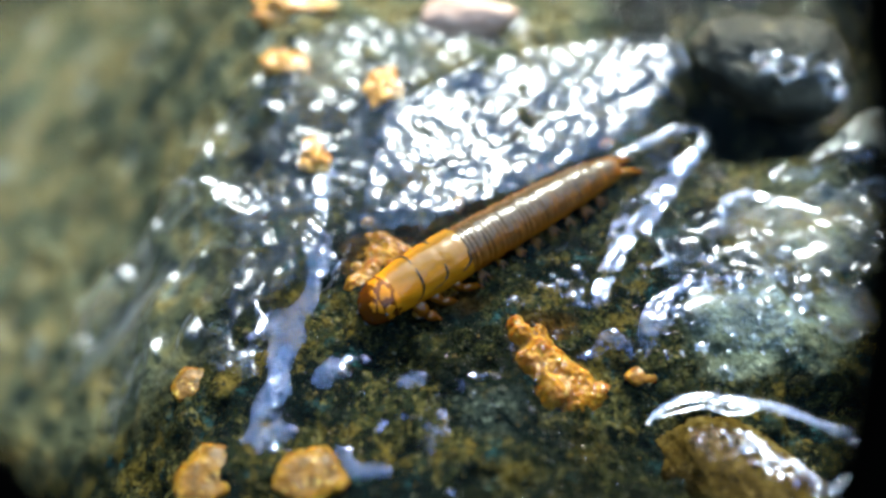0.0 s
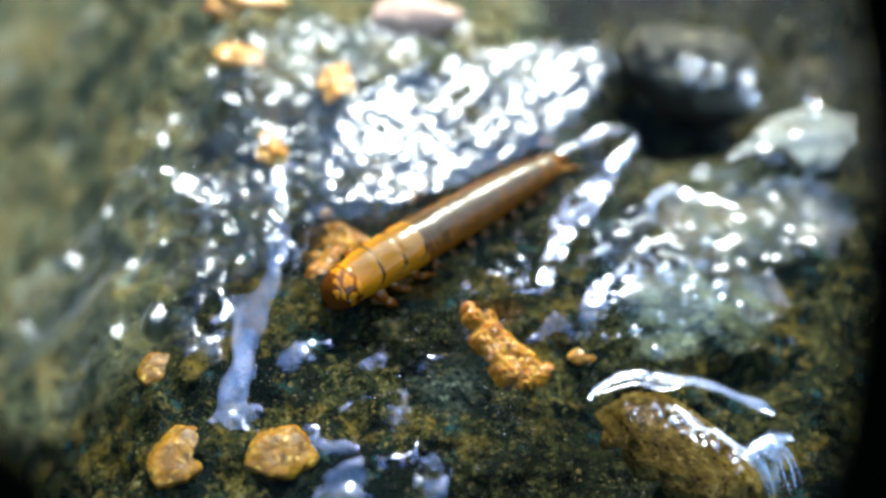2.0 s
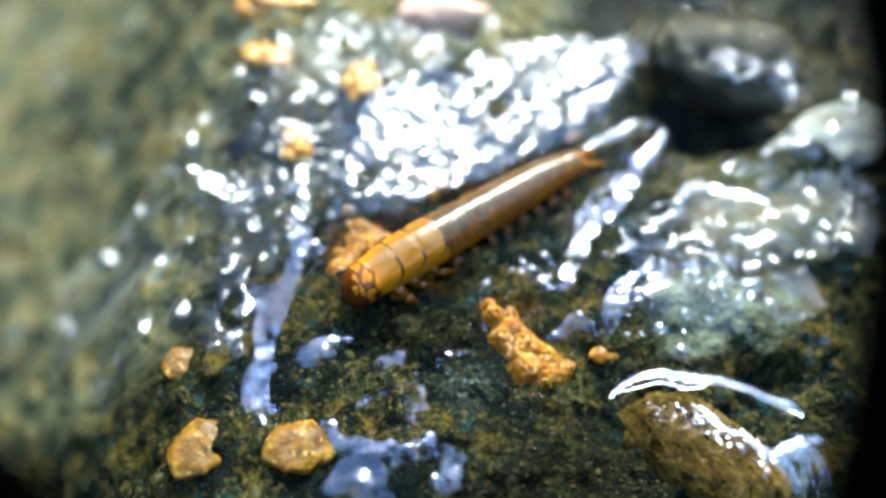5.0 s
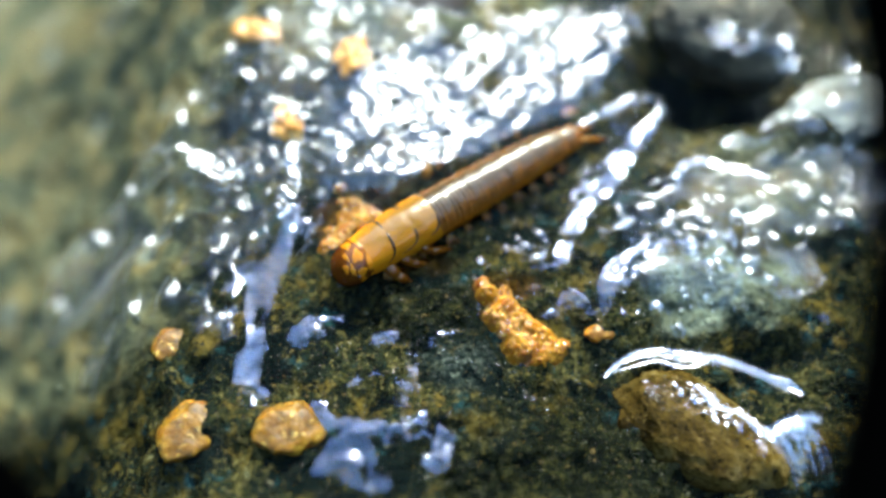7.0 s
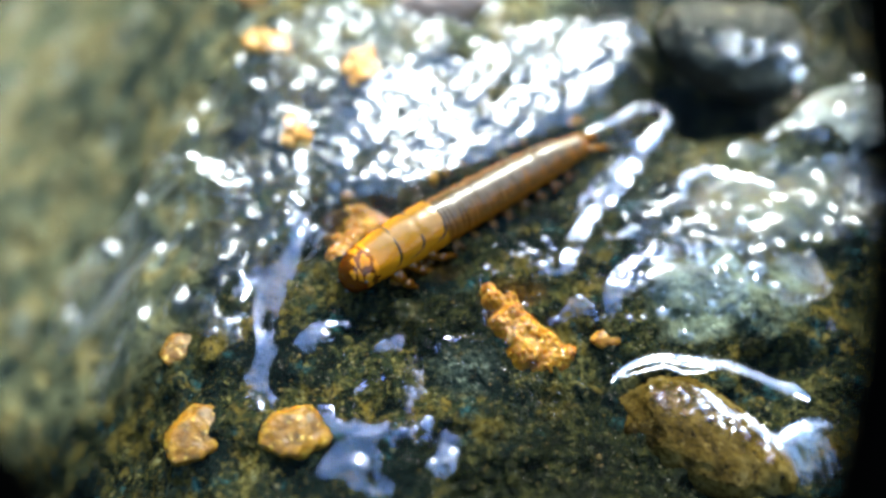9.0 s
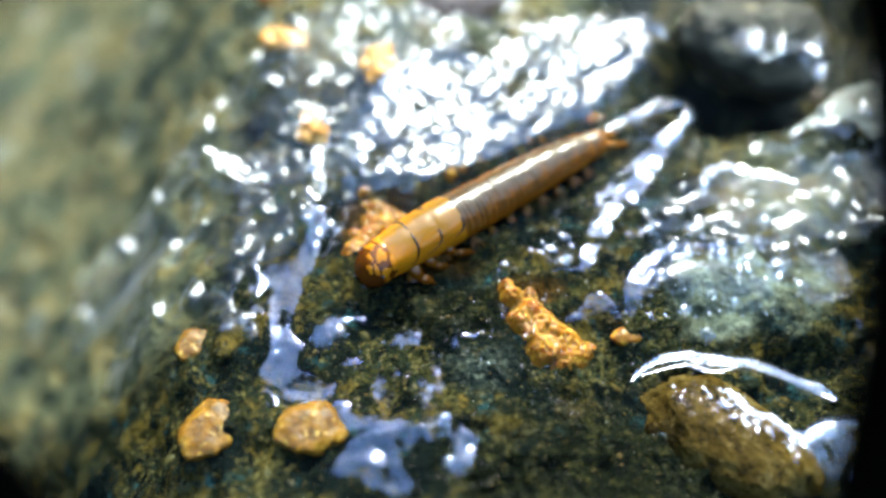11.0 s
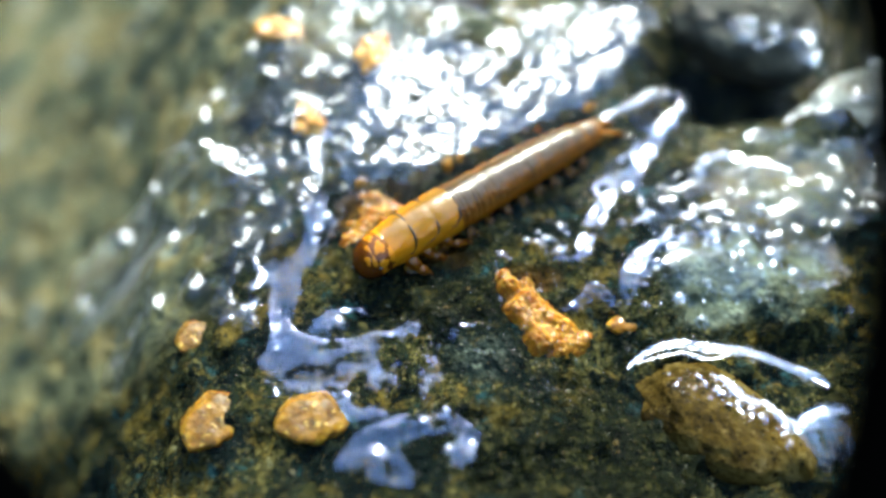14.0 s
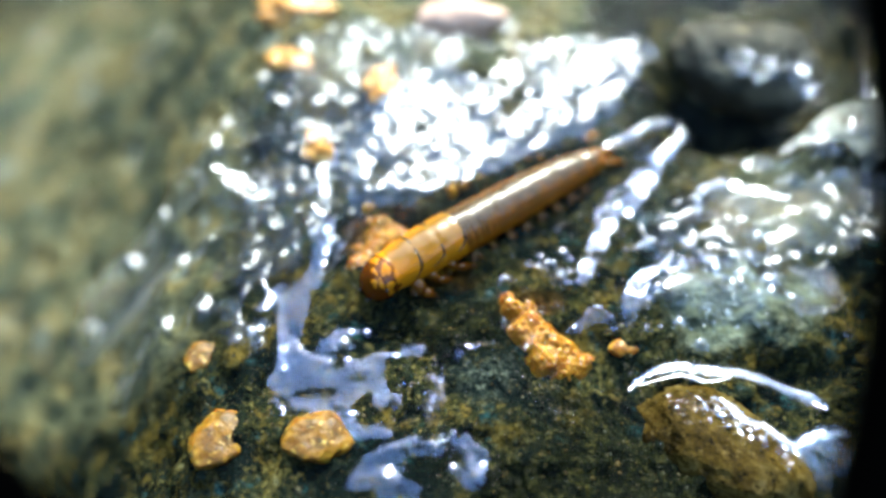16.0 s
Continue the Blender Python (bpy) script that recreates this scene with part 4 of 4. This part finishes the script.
# hind claspers, each with a hook and a brush of hairs
for side in (-1, 1):
    a = on_body(5.9, side * 85, -0.3)
    arm = [a, a + Vector((0.6, -0.08 - side * 0.03, -0.14)), a + Vector((1.1, -0.16 - side * 0.06, -0.34)), a + Vector((1.5, -0.22 - side * 0.1, -0.55))]
    clasper = part("anal_proleg", tube("anal_proleg", arm, (0.2, 0.17, 0.13, 0.07), GILL, 16), larva, "hind proleg, brown and wet")
    hook = [arm[3], arm[3] + Vector((0.25, -side * 0.05, 0.02)), arm[3] + Vector((0.35, -side * 0.05, -0.2))]
    part("hook", tube("hook", hook, (0.09, 0.06, 0.015), MARGIN, 6), clasper, "dark end hook")
    verts, faces = [], []
    for j in range(22):
        w, u = rnd.uniform(0, 6.28), rnd.uniform(0.4, 1.0)
        b = arm[2] + (arm[3] - arm[2]) * u
        tip = b + Vector((rnd.uniform(0.2, 0.5), 0.25 * math.cos(w), 0.35 * math.sin(w)))
        d = len(verts)
        for p, r in ((b, 0.012), (tip, 0.003)):
            for q in range(3):
                verts.append((p + Vector((0, math.cos(q * 2.09) * r, math.sin(q * 2.09) * r))) * MM)
        for q in range(3):
            faces.append((d + q, d + (q + 1) % 3, d + 3 + (q + 1) % 3, d + 3 + q))
    part("hair_brush", mesh_of("hair_brush", verts, faces, MARGIN), clasper, "brush of dark hairs")


# ---- stones and crusts ----
def stone(name, x, y, size, mat, seed, label, category="stone", turn=0.0, up=0.0, level=4, **more):
    ob = new(name, lump(name, size, mat, seed, level, **more))
    ob.matrix_basis = on_rock(x, y, up, turn)
    return tagged(ob, label, category)


stone("pebble", 11.15, -8.2, (3.5, 1.95, 1.45), BROWN, 3, "brown speckled wet pebble with water running round it", turn=-32, up=-0.55, level=5, rough=0.09, grain=0.035)
stone("pebble", 16.2, 11.3, (3.6, 2.4, 2.2), DARK, 7, "dark rounded wet pebble in the hollow", turn=-15, up=1.2, level=5, rough=0.12)
stone("pebble", 2.1, 13.4, (2.2, 1.1, 1.0), PALE, 9, "pale pinkish wet pebble", turn=3, up=0.3, rough=0.12)
stone("pebble", 20.6, 6.6, (3.4, 1.5, 0.7), GREY, 13, "pale grey wet stone under running water", turn=22, up=0.1, level=5, rough=0.3)
stone("pebble", -4.6, 5.6, (0.6, 0.7, 0.5), RUST, 21, "orange-yellow pebble topped with a wet glint", up=0.15, rough=0.4, knobs=0.1)
stone("pebble", -1.8, 9.2, (0.8, 0.9, 0.4), RUST, 23, "small rusty orange pebble", turn=30, up=0.05, rough=0.45, knobs=0.1)
stone("pebble", -6.4, 11.2, (1.1, 0.7, 0.4), RUST, 25, "rusty orange pebble farther off", up=0.0, rough=0.45, knobs=0.1)
stone("pebble", -6.0, 14.8, (2.0, 1.0, 0.6), RUST, 27, "large rusty orange pebble farther off", up=0.0, rough=0.45, knobs=0.1)
stone("pebble", 7.7, -4.5, (0.56, 0.36, 0.26), OCHRE, 29, "small smooth orange pebble", up=0.05, rough=0.08, grain=0.03)
def crust_heap(x0, y0, turn, lobes, seed, label, name="orange_crust", category="crust", mat=None, wet=3, bead=0.3, coarse=0.3, fine=0.1):
    """Granular crust grown together from rounded lobes (x, y, radius, height) about x0, y0."""
    c, s = math.cos(radians(turn)), math.sin(radians(turn))
    spots = [(x0 + c * x - s * y, y0 + s * x + c * y, 1.9 * r, h) for x, y, r, h in lobes]

    def swell(x, y):
        total = 1e-4
        for cx, cy, r, h in spots:
            total = total + np.exp(5.0 * ((h + 0.6) * (1 - ((x - cx) ** 2 + (y - cy) ** 2) / r ** 2) - 0.6))
        top = np.log(total) / 5.0
        beads = coarse * value_noise(x / 0.6, y / 0.6, seed) + bead * grains(x, y, 0.27, seed) + fine * value_noise(x / 0.13, y / 0.13, seed + 2)
        return np.clip(top, -1.0, 2.0) + beads

    def height(x, y):
        return rock_smooth(x, y) + np.maximum(swell(x, y), -0.6)

    lo, hi = np.array(spots)[:, :2].min(0) - 1.0, np.array(spots)[:, :2].max(0) + 1.0
    me = grid_mesh(name, np.arange(lo[0], hi[0], 0.045), np.arange(lo[1], hi[1], 0.045), height, mat or OCHRE, keep=lambda x, y: swell(x, y) > -0.45)
    tagged(new(name, me), label, category)
    for cx, cy, r, h in spots:
        for _ in range(wet):
            px, py = cx + rnd.uniform(-0.5, 0.5) * r, cy + rnd.uniform(-0.4, 0.5) * r
            facet(px, py, rnd.uniform(0.05, 0.11), rnd.uniform(0, 360), (rnd.gauss(0, 0.06), rnd.gauss(0, 0.06)), 0.0, float(height(px, py)) + 0.015)


crust_heap(0.0, 0.0, 0, ((3.3, -2.4, 0.26, 0.4), (3.48, -2.9, 0.34, 0.55), (4.2, -2.7, 0.24, 0.3), (3.75, -3.8, 0.4, 0.42), (4.15, -3.45, 0.4, 0.5), (4.65, -3.95, 0.42, 0.55), (5.1, -4.35, 0.4, 0.5), (4.3, -4.4, 0.4, 0.42), (5.55, -4.55, 0.36, 0.42), (4.7, -5.0, 0.5, 0.32), (5.2, -5.2, 0.5, 0.3), (5.8, -4.95, 0.45, 0.3), (6.3, -4.9, 0.3, 0.18)), 71, "knobbly orange crust with wet glints standing on the rock", wet=4, bead=0.18, coarse=0.26)
crust_heap(0.0, 0.0, 0, ((-0.35, -1.5, 0.3, -0.1), (0.1, -1.2, 0.34, -0.06), (0.6, -0.9, 0.3, -0.1), (0.2, -1.8, 0.26, -0.16), (1.1, -0.7, 0.3, -0.14)), 85, "low brown-orange crust on the rock beside the larva's legs", wet=1, bead=0.12)
crust_heap(0.0, 0.0, 0, ((-2.6, -0.7, 0.3, 0.05), (-2.35, -0.1, 0.4, 0.12), (-1.95, 0.5, 0.44, 0.2), (-1.35, 0.75, 0.38, 0.22), (-2.15, 1.1, 0.36, 0.14), (-1.8, 1.7, 0.32, 0.12), (-1.25, 1.3, 0.3, 0.1), (-2.3, 1.8, 0.2, 0.02), (-0.75, 0.95, 0.26, 0.12), (-1.6, 2.3, 0.2, 0.02), (-2.75, 0.6, 0.22, 0.0), (-2.25, 2.5, 0.28, 0.06), (-2.0, 3.0, 0.24, 0.0), (-2.85, -0.3, 0.26, 0.05)), 81, "soft orange crust heaped behind the larva's head", wet=4, bead=0.09, coarse=0.22)
for x, y, seed, size in ((1.3, 3.0, 45, 0.6), (1.9, 3.25, 49, 0.4), (2.6, 3.6, 46, 0.3), (5.0, 5.0, 47, 0.42), (7.8, 6.5, 48, 0.4)):
    crust_heap(x, y, 35, ((-0.35 * size, 0.0, 0.4 * size, 0.1), (0.3 * size, 0.06, 0.45 * size, 0.12), (0.9 * size, -0.1, 0.3 * size, 0.05)), seed, "small orange crumb of crust beside the larva", "crust_crumb", wet=1, bead=0.15)
for x, y, turn, seed, size in ((-3.85, -8.0, 10, 91, 0.92), (-7.35, -7.75, 50, 91, 0.95), (-8.8, -3.9, 65, 91, 0.55)):
    stone("pebble", x, y, (1.25 * size, 1.05 * size, 0.4 * size), YELLOW, seed, "yellow ochre pebble set in the wet rock", turn=turn, up=0.2, rough=0.2, grain=0.08, knobs=0.06)

# ---- water over the brown pebble, droplets and bubbles ----
def strand(points, radii, label, mat=None, flat=0.6):
    """A rounded strand of water, smooth between a few points."""
    pts = [Vector(p) for p in points]
    fine, fat = [], []
    n = len(pts)
    for i in range(n - 1):
        a, b, c, d = pts[max(i - 1, 0)], pts[i], pts[i + 1], pts[min(i + 2, n - 1)]
        for k in range(8):
            u = k / 8
            fine.append(0.5 * (2 * b + (c - a) * u + (2 * a - 5 * b + 4 * c - d) * u * u + (3 * b - a - 3 * c + d) * u ** 3))
            fat.append((radii[i] * (1 - u) + radii[i + 1] * u) * (1 + 0.4 * noise.noise(fine[-1] * 0.9) + 0.15 * noise.noise(fine[-1] * 2.7)))
    fine.append(pts[-1])
    fat.append(radii[-1])
    return tagged(new("water_strand", tube("water_strand", fine, fat, mat or WATER, 20, up=Vector((-0.16, 0.2, 1)).normalized(), flat=flat)), label, "water", kind="structure")


CURVE = [(x, y, 0.3 + 0.11 * (x - 8.0)) for x, y in ((7.6, -6.35), (8.0, -5.95), (8.8, -5.55), (9.7, -5.45), (10.5, -5.65), (11.6, -5.8), (12.6, -6.15), (13.5, -6.7), (14.1, -6.98), (14.6, -7.4))]
strand(CURVE, (0.06, 0.18, 0.28, 0.36, 0.34, 0.28, 0.27, 0.32, 0.38, 0.14), "bright rounded strand of water bending over a brown pebble", STRAND, 0.5)
strand([(x, y, 0.3 + 0.11 * (x - 8.0)) for x, y in ((7.9, -6.15), (8.7, -5.95), (9.6, -5.8), (10.2, -6.0), (10.9, -6.08), (11.5, -5.95))], (0.04, 0.08, 0.12, 0.16, 0.1, 0.04), "fine second crease of water below the strand", WATER, 0.5)
strand(((10.7, -6.85, 0.85), (11.1, -7.4, 0.98), (11.5, -7.9, 1.1), (12.0, -8.05, 1.15), (12.35, -8.5, 1.25), (12.8, -8.9, 1.32), (13.4, -8.65, 1.35), (14.1, -8.45, 1.4), (14.8, -8.35, 1.35)), (0.08, 0.24, 0.2, 0.18, 0.22, 0.34, 0.4, 0.38, 0.3), "curling strand of water at the end of a pebble", STRAND, 0.42)
rnd = random.Random(41)
for k in range(17):
    u = k / 16
    root = Vector((12.7 + 1.3 * u, -8.95 + 0.42 * u, 1.2 + 0.1 * u))
    tip = Vector((13.5 + 1.1 * u + rnd.uniform(-0.25, 0.25), -10.5 + 0.7 * u + rnd.uniform(-0.5, 0.4), 1.15))
    mid = (root + tip) / 2 + Vector((0.2 + rnd.uniform(-0.1, 0.1), 0.25, 0.1))
    strand((root, mid, tip), (rnd.uniform(0.13, 0.18), rnd.uniform(0.09, 0.14), 0.02), "fine strand of water fanning out behind a pebble", (CLEAR, STRAND, STREAKED)[k % 3], 0.45)
strand([(x, y, float(rock_smooth(x, y)) + 0.1) for x, y in ((8.6, -0.2), (9.6, 0.5), (10.8, 0.4), (11.8, 1.0))], (0.1, 0.3, 0.34, 0.1), "short strand of clear water on the rock", STREAKED, 0.35)

DROP = None
rnd = random.Random(5)
places = []
for cx, cy, sx, sy, count in ((9.6, 1.2, 1.6, 1.6, 30), (11.0, -1.6, 2.6, 0.9, 14), (5.4, -0.8, 0.8, 0.6, 8), (14.5, 0.6, 2.5, 1.0, 16), (4.4, -3.2, 0.9, 0.6, 6), (10.6, -7.5, 1.6, 0.6, 16), (-4.2, 1.4, 0.8, 1.2, 8), (-6.5, -2.8, 0.8, 1.0, 4)):
    for _ in range(count):
        places.append((cx + rnd.gauss(0, sx * 0.6), cy + rnd.gauss(0, sy * 0.6), rnd.choice((0.08, 0.1, 0.12, 0.15, 0.18, 0.26))))
for _ in range(46):
    places.append((rnd.uniform(8.2, 15.5), rnd.uniform(-3.8, -0.4), rnd.choice((0.07, 0.09, 0.12))))
for _ in range(40):
    places.append((rnd.uniform(2.5, 9.5), rnd.uniform(-3.0, 2.0), rnd.choice((0.05, 0.07, 0.1))))
places += [(-4.3, 5.8, 0.5), (-4.9, 5.5, 0.3), (3.35, -1.35, 0.36), (6.0, -1.0, 0.36), (5.3, -0.6, 0.26), (-3.1, -4.0, 0.75), (1.0, -9.3, 0.5), (-6.6, -3.2, 0.6), (-7.4, -3.5, 0.5), (7.6, 1.6, 0.5), (-3.8, 0.9, 0.7)]
# beads between the larva and the ridge, and along the flat stone
places += [(4.76, -0.81, 0.36), (5.85, 0.0, 0.4), (5.64, -1.16, 0.44), (5.09, -0.54, 0.28), (4.37, -0.9, 0.24), (5.48, -0.54, 0.2), (4.9, -0.3, 0.2), (5.2, -1.0, 0.18)]
places += [(9.76, -1.32, 0.4), (10.5, -1.16, 0.36), (11.94, -0.75, 0.4), (11.8, -1.4, 0.42), (12.91, -1.56, 0.6), (14.02, -1.72, 0.7), (13.24, -2.59, 0.4), (11.96, -3.27, 0.24), (10.91, -4.3, 0.45), (11.04, -3.04, 0.3), (9.97, -3.56, 0.4), (8.6, -3.84, 0.3), (9.25, -2.19, 0.4), (8.8, -2.6, 0.3)]
places += [(11.29, 0.32, 0.6), (12.97, -0.34, 0.4), (13.68, -0.42, 0.4), (14.27, 0.76, 0.5), (14.81, -2.51, 0.4), (16.85, -3.82, 0.4), (9.48, 0.32, 0.4)]
spots = [(x, y, r, None) for x, y, r in places]
dark_base = float(rock_smooth(16.2, 11.3)) + 1.2
for _ in range(26):
    u, v = rnd.uniform(-0.5, 0.8), rnd.uniform(-0.9, -0.45)
    w = math.sqrt(max(0.05, 1 - u * u - v * v))
    spots.append((16.2 + 3.55 * u, 11.3 + 2.35 * v - 0.9 * u * 0.4, rnd.choice((0.2, 0.3, 0.42)), dark_base + 2.1 * w))
for x, y, r, over in spots:
    top = float(rock_height(x, y))
    if (x - 12.6) ** 2 / 5.5 ** 2 + (y + 2.2) ** 2 / 2.6 ** 2 < 0.8:
        top = max(top, float(rock_smooth(x, y)) - 0.4 + 0.75 * math.sqrt(max(0.0, 1 - (x - 12.6) ** 2 / 6.2 ** 2 - (y + 2.2) ** 2 / 3.0 ** 2)))
    u, v = (x - 11.15) * 0.848 - (y + 8.2) * 0.53, (x - 11.15) * 0.53 + (y + 8.2) * 0.848
    if u * u / 3.3 ** 2 + v * v / 1.85 ** 2 < 0.95:
        top = float(rock_smooth(11.15, -8.2)) - 0.55 + 1.45 * math.sqrt(max(0.0, 1 - u * u / 3.3 ** 2 - v * v / 1.85 ** 2))
    if (x + 4.6) ** 2 + (y - 5.6) ** 2 < 0.5:
        top = float(rock_smooth(-4.6, 5.6)) + 1.05
    top = top if over is None else over
    m = pose(x * MM, y * MM, (top - r * 0.3) * MM, 0, 0, rnd.uniform(0, 360)) @ Matrix.Diagonal((r, r * rnd.uniform(0.8, 1.0), r * 0.5, 1))
    if DROP is None:
        DROP = tagged(new("water_droplet", lump("water_droplet", (1, 1, 1), CLEAR, 71, 3, 0.08, 0.0)), "clear rounded droplet of water on the stone", "droplet", "droplets on the rock")
        DROP.matrix_basis = m
    else:
        ob = DROP.copy()
        scene.collection.objects.link(ob)
        ob.matrix_basis = m

# ---- loose grit ----
GRIT = mineral("grit", ((0.3, (0.0033, 0.00396, 0.0033)), (0.5, (0.0165, 0.0149, 0.0066)), (0.7, (0.0396, 0.0396, 0.0297))), 700.0, wet=0.15, rough=0.9, coat_rough=0.04, specular=0.05)
gn, gl = GRIT.node_tree.nodes, GRIT.node_tree.links
geo = gn.new("ShaderNodeNewGeometry")
tone = ramp(gn, gl, geo.outputs["Random Per Island"], ((0.0, (0.006, 0.006, 0.0025)), (0.35, (0.011, 0.01, 0.004)), (0.6, (0.018, 0.014, 0.004)), (0.85, (0.022, 0.014, 0.004)), (1.0, (0.03, 0.03, 0.02))))
gl.new(tone.outputs[0], gn["Principled BSDF"].inputs["Base Color"])
rs = np.random.RandomState(3)
gv, gf = np.array(ICO[1][0]), np.array(ICO[1][1])
verts, faces = [], []
for k in range(2600):
    if k < 1800:
        x, y = rs.uniform(-9, 11), rs.uniform(-11.5, 1.5)
    else:
        x, y = rs.uniform(-22, 24), rs.uniform(-12, 18)
    r = rs.choice((0.03, 0.045, 0.06, 0.08, 0.12), p=(0.35, 0.33, 0.2, 0.1, 0.02))
    jig = gv * (1 + 0.7 * (rs.rand(len(gv), 1) - 0.5)) * r * np.array((1, rs.uniform(0.6, 1), rs.uniform(0.5, 0.9)))
    faces.append(gf + len(verts) * len(gv))
    verts.append((jig + (x, y, float(rock_height(x, y)) + r * 0.05)) * MM)
grit = new("grit", mesh_of("grit", np.concatenate(verts), np.concatenate(faces), GRIT, smooth=False))
tagged(grit, "fine dark and ochre grit grains lying on the wet rock", "grit", kind="stuff")

# ---- the clip-on lens's black rim, added before the camera to make the vignette ----
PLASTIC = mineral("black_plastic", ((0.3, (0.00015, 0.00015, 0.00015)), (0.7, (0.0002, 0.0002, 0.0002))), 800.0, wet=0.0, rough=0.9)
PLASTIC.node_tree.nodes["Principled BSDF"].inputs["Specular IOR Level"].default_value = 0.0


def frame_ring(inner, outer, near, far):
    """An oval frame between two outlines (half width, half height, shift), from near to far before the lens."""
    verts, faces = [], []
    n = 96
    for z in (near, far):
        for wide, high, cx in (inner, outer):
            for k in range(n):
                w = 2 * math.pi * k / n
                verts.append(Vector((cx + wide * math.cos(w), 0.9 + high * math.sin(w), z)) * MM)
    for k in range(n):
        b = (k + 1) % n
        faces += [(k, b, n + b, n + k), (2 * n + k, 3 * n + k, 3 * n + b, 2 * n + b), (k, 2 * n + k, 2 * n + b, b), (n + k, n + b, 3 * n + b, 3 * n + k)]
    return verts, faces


lens_clip = thing("lens_clip", "black plastic rim of a clip-on macro lens, out of focus, added to make the vignette", "lens clip")
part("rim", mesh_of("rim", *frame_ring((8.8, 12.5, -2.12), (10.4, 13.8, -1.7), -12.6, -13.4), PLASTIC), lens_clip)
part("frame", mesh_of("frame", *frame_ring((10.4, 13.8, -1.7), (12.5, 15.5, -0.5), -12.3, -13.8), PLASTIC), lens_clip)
# invented tab that darkens the lower left of the view like vignetting
vignette_tab = [Vector((x, y, z)) * MM for z in (-12.6, -13.2) for x, y in ((-7.6, -2.5), (-6.9, -2.9), (-6.3, -3.5), (-5.7, -4.4), (-7.6, -5.0))]
part("vignette_corner", mesh_of("vignette_corner", vignette_tab, [(0, 1, 2, 3, 4), (9, 8, 7, 6, 5)] + [(k, (k + 1) % 5, 5 + (k + 1) % 5, 5 + k) for k in range(5)], PLASTIC, smooth=False), lens_clip)



def motions():
    """Water creeps and swells over the rock; everything else lies still."""
    def drift(ob, steps):
        walk(ob, [(t, pose(x * MM, y * MM, z * MM)) for t, x, y, z in steps])

    drift(pool, ((0.0, -0.3, 0.3, -0.7), (4.0, -0.2, 0.2, -0.45), (7.0, -0.1, 0.1, -0.4), (9.5, 0.0, 0.05, -0.36), (12.0, 0.0, 0.0, 0.0), (16.0, 0.0, 0.0, 0.03)))
    drift(tongue, ((0.0, 0.0, 0.0, 0.05), (2.0, -0.1, 0.05, 0.02), (4.0, 0.0, 0.2, -0.12), (7.0, 0.1, 0.3, -0.2), (9.5, 0.2, 0.5, -0.7), (16.0, 0.2, 0.5, -0.8)))
    drift(corner_pool, ((0.0, 0.2, -0.6, -0.3), (4.0, 0.1, 0.0, 0.0), (9.5, 0.0, 0.1, -0.05), (12.0, 0.0, 0.0, 0.05), (16.0, 0.3, -0.2, 0.0)))
    drift(water_sheet, ((0.0, 0.35, -0.25, 0.05), (4.0, 0.2, -0.1, 0.0), (8.0, 0.05, 0.0, 0.0), (12.0, -0.1, 0.1, 0.0), (16.0, -0.15, 0.15, -0.02)))
    drift(left_stream, ((0.0, 0.05, -0.3, 0.05), (4.0, -0.05, -0.1, 0.0), (9.5, 0.0, 0.35, -0.06), (12.0, 0.05, 0.0, 0.0), (16.0, 0.1, -0.1, 0.02)))

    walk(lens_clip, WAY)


motions()
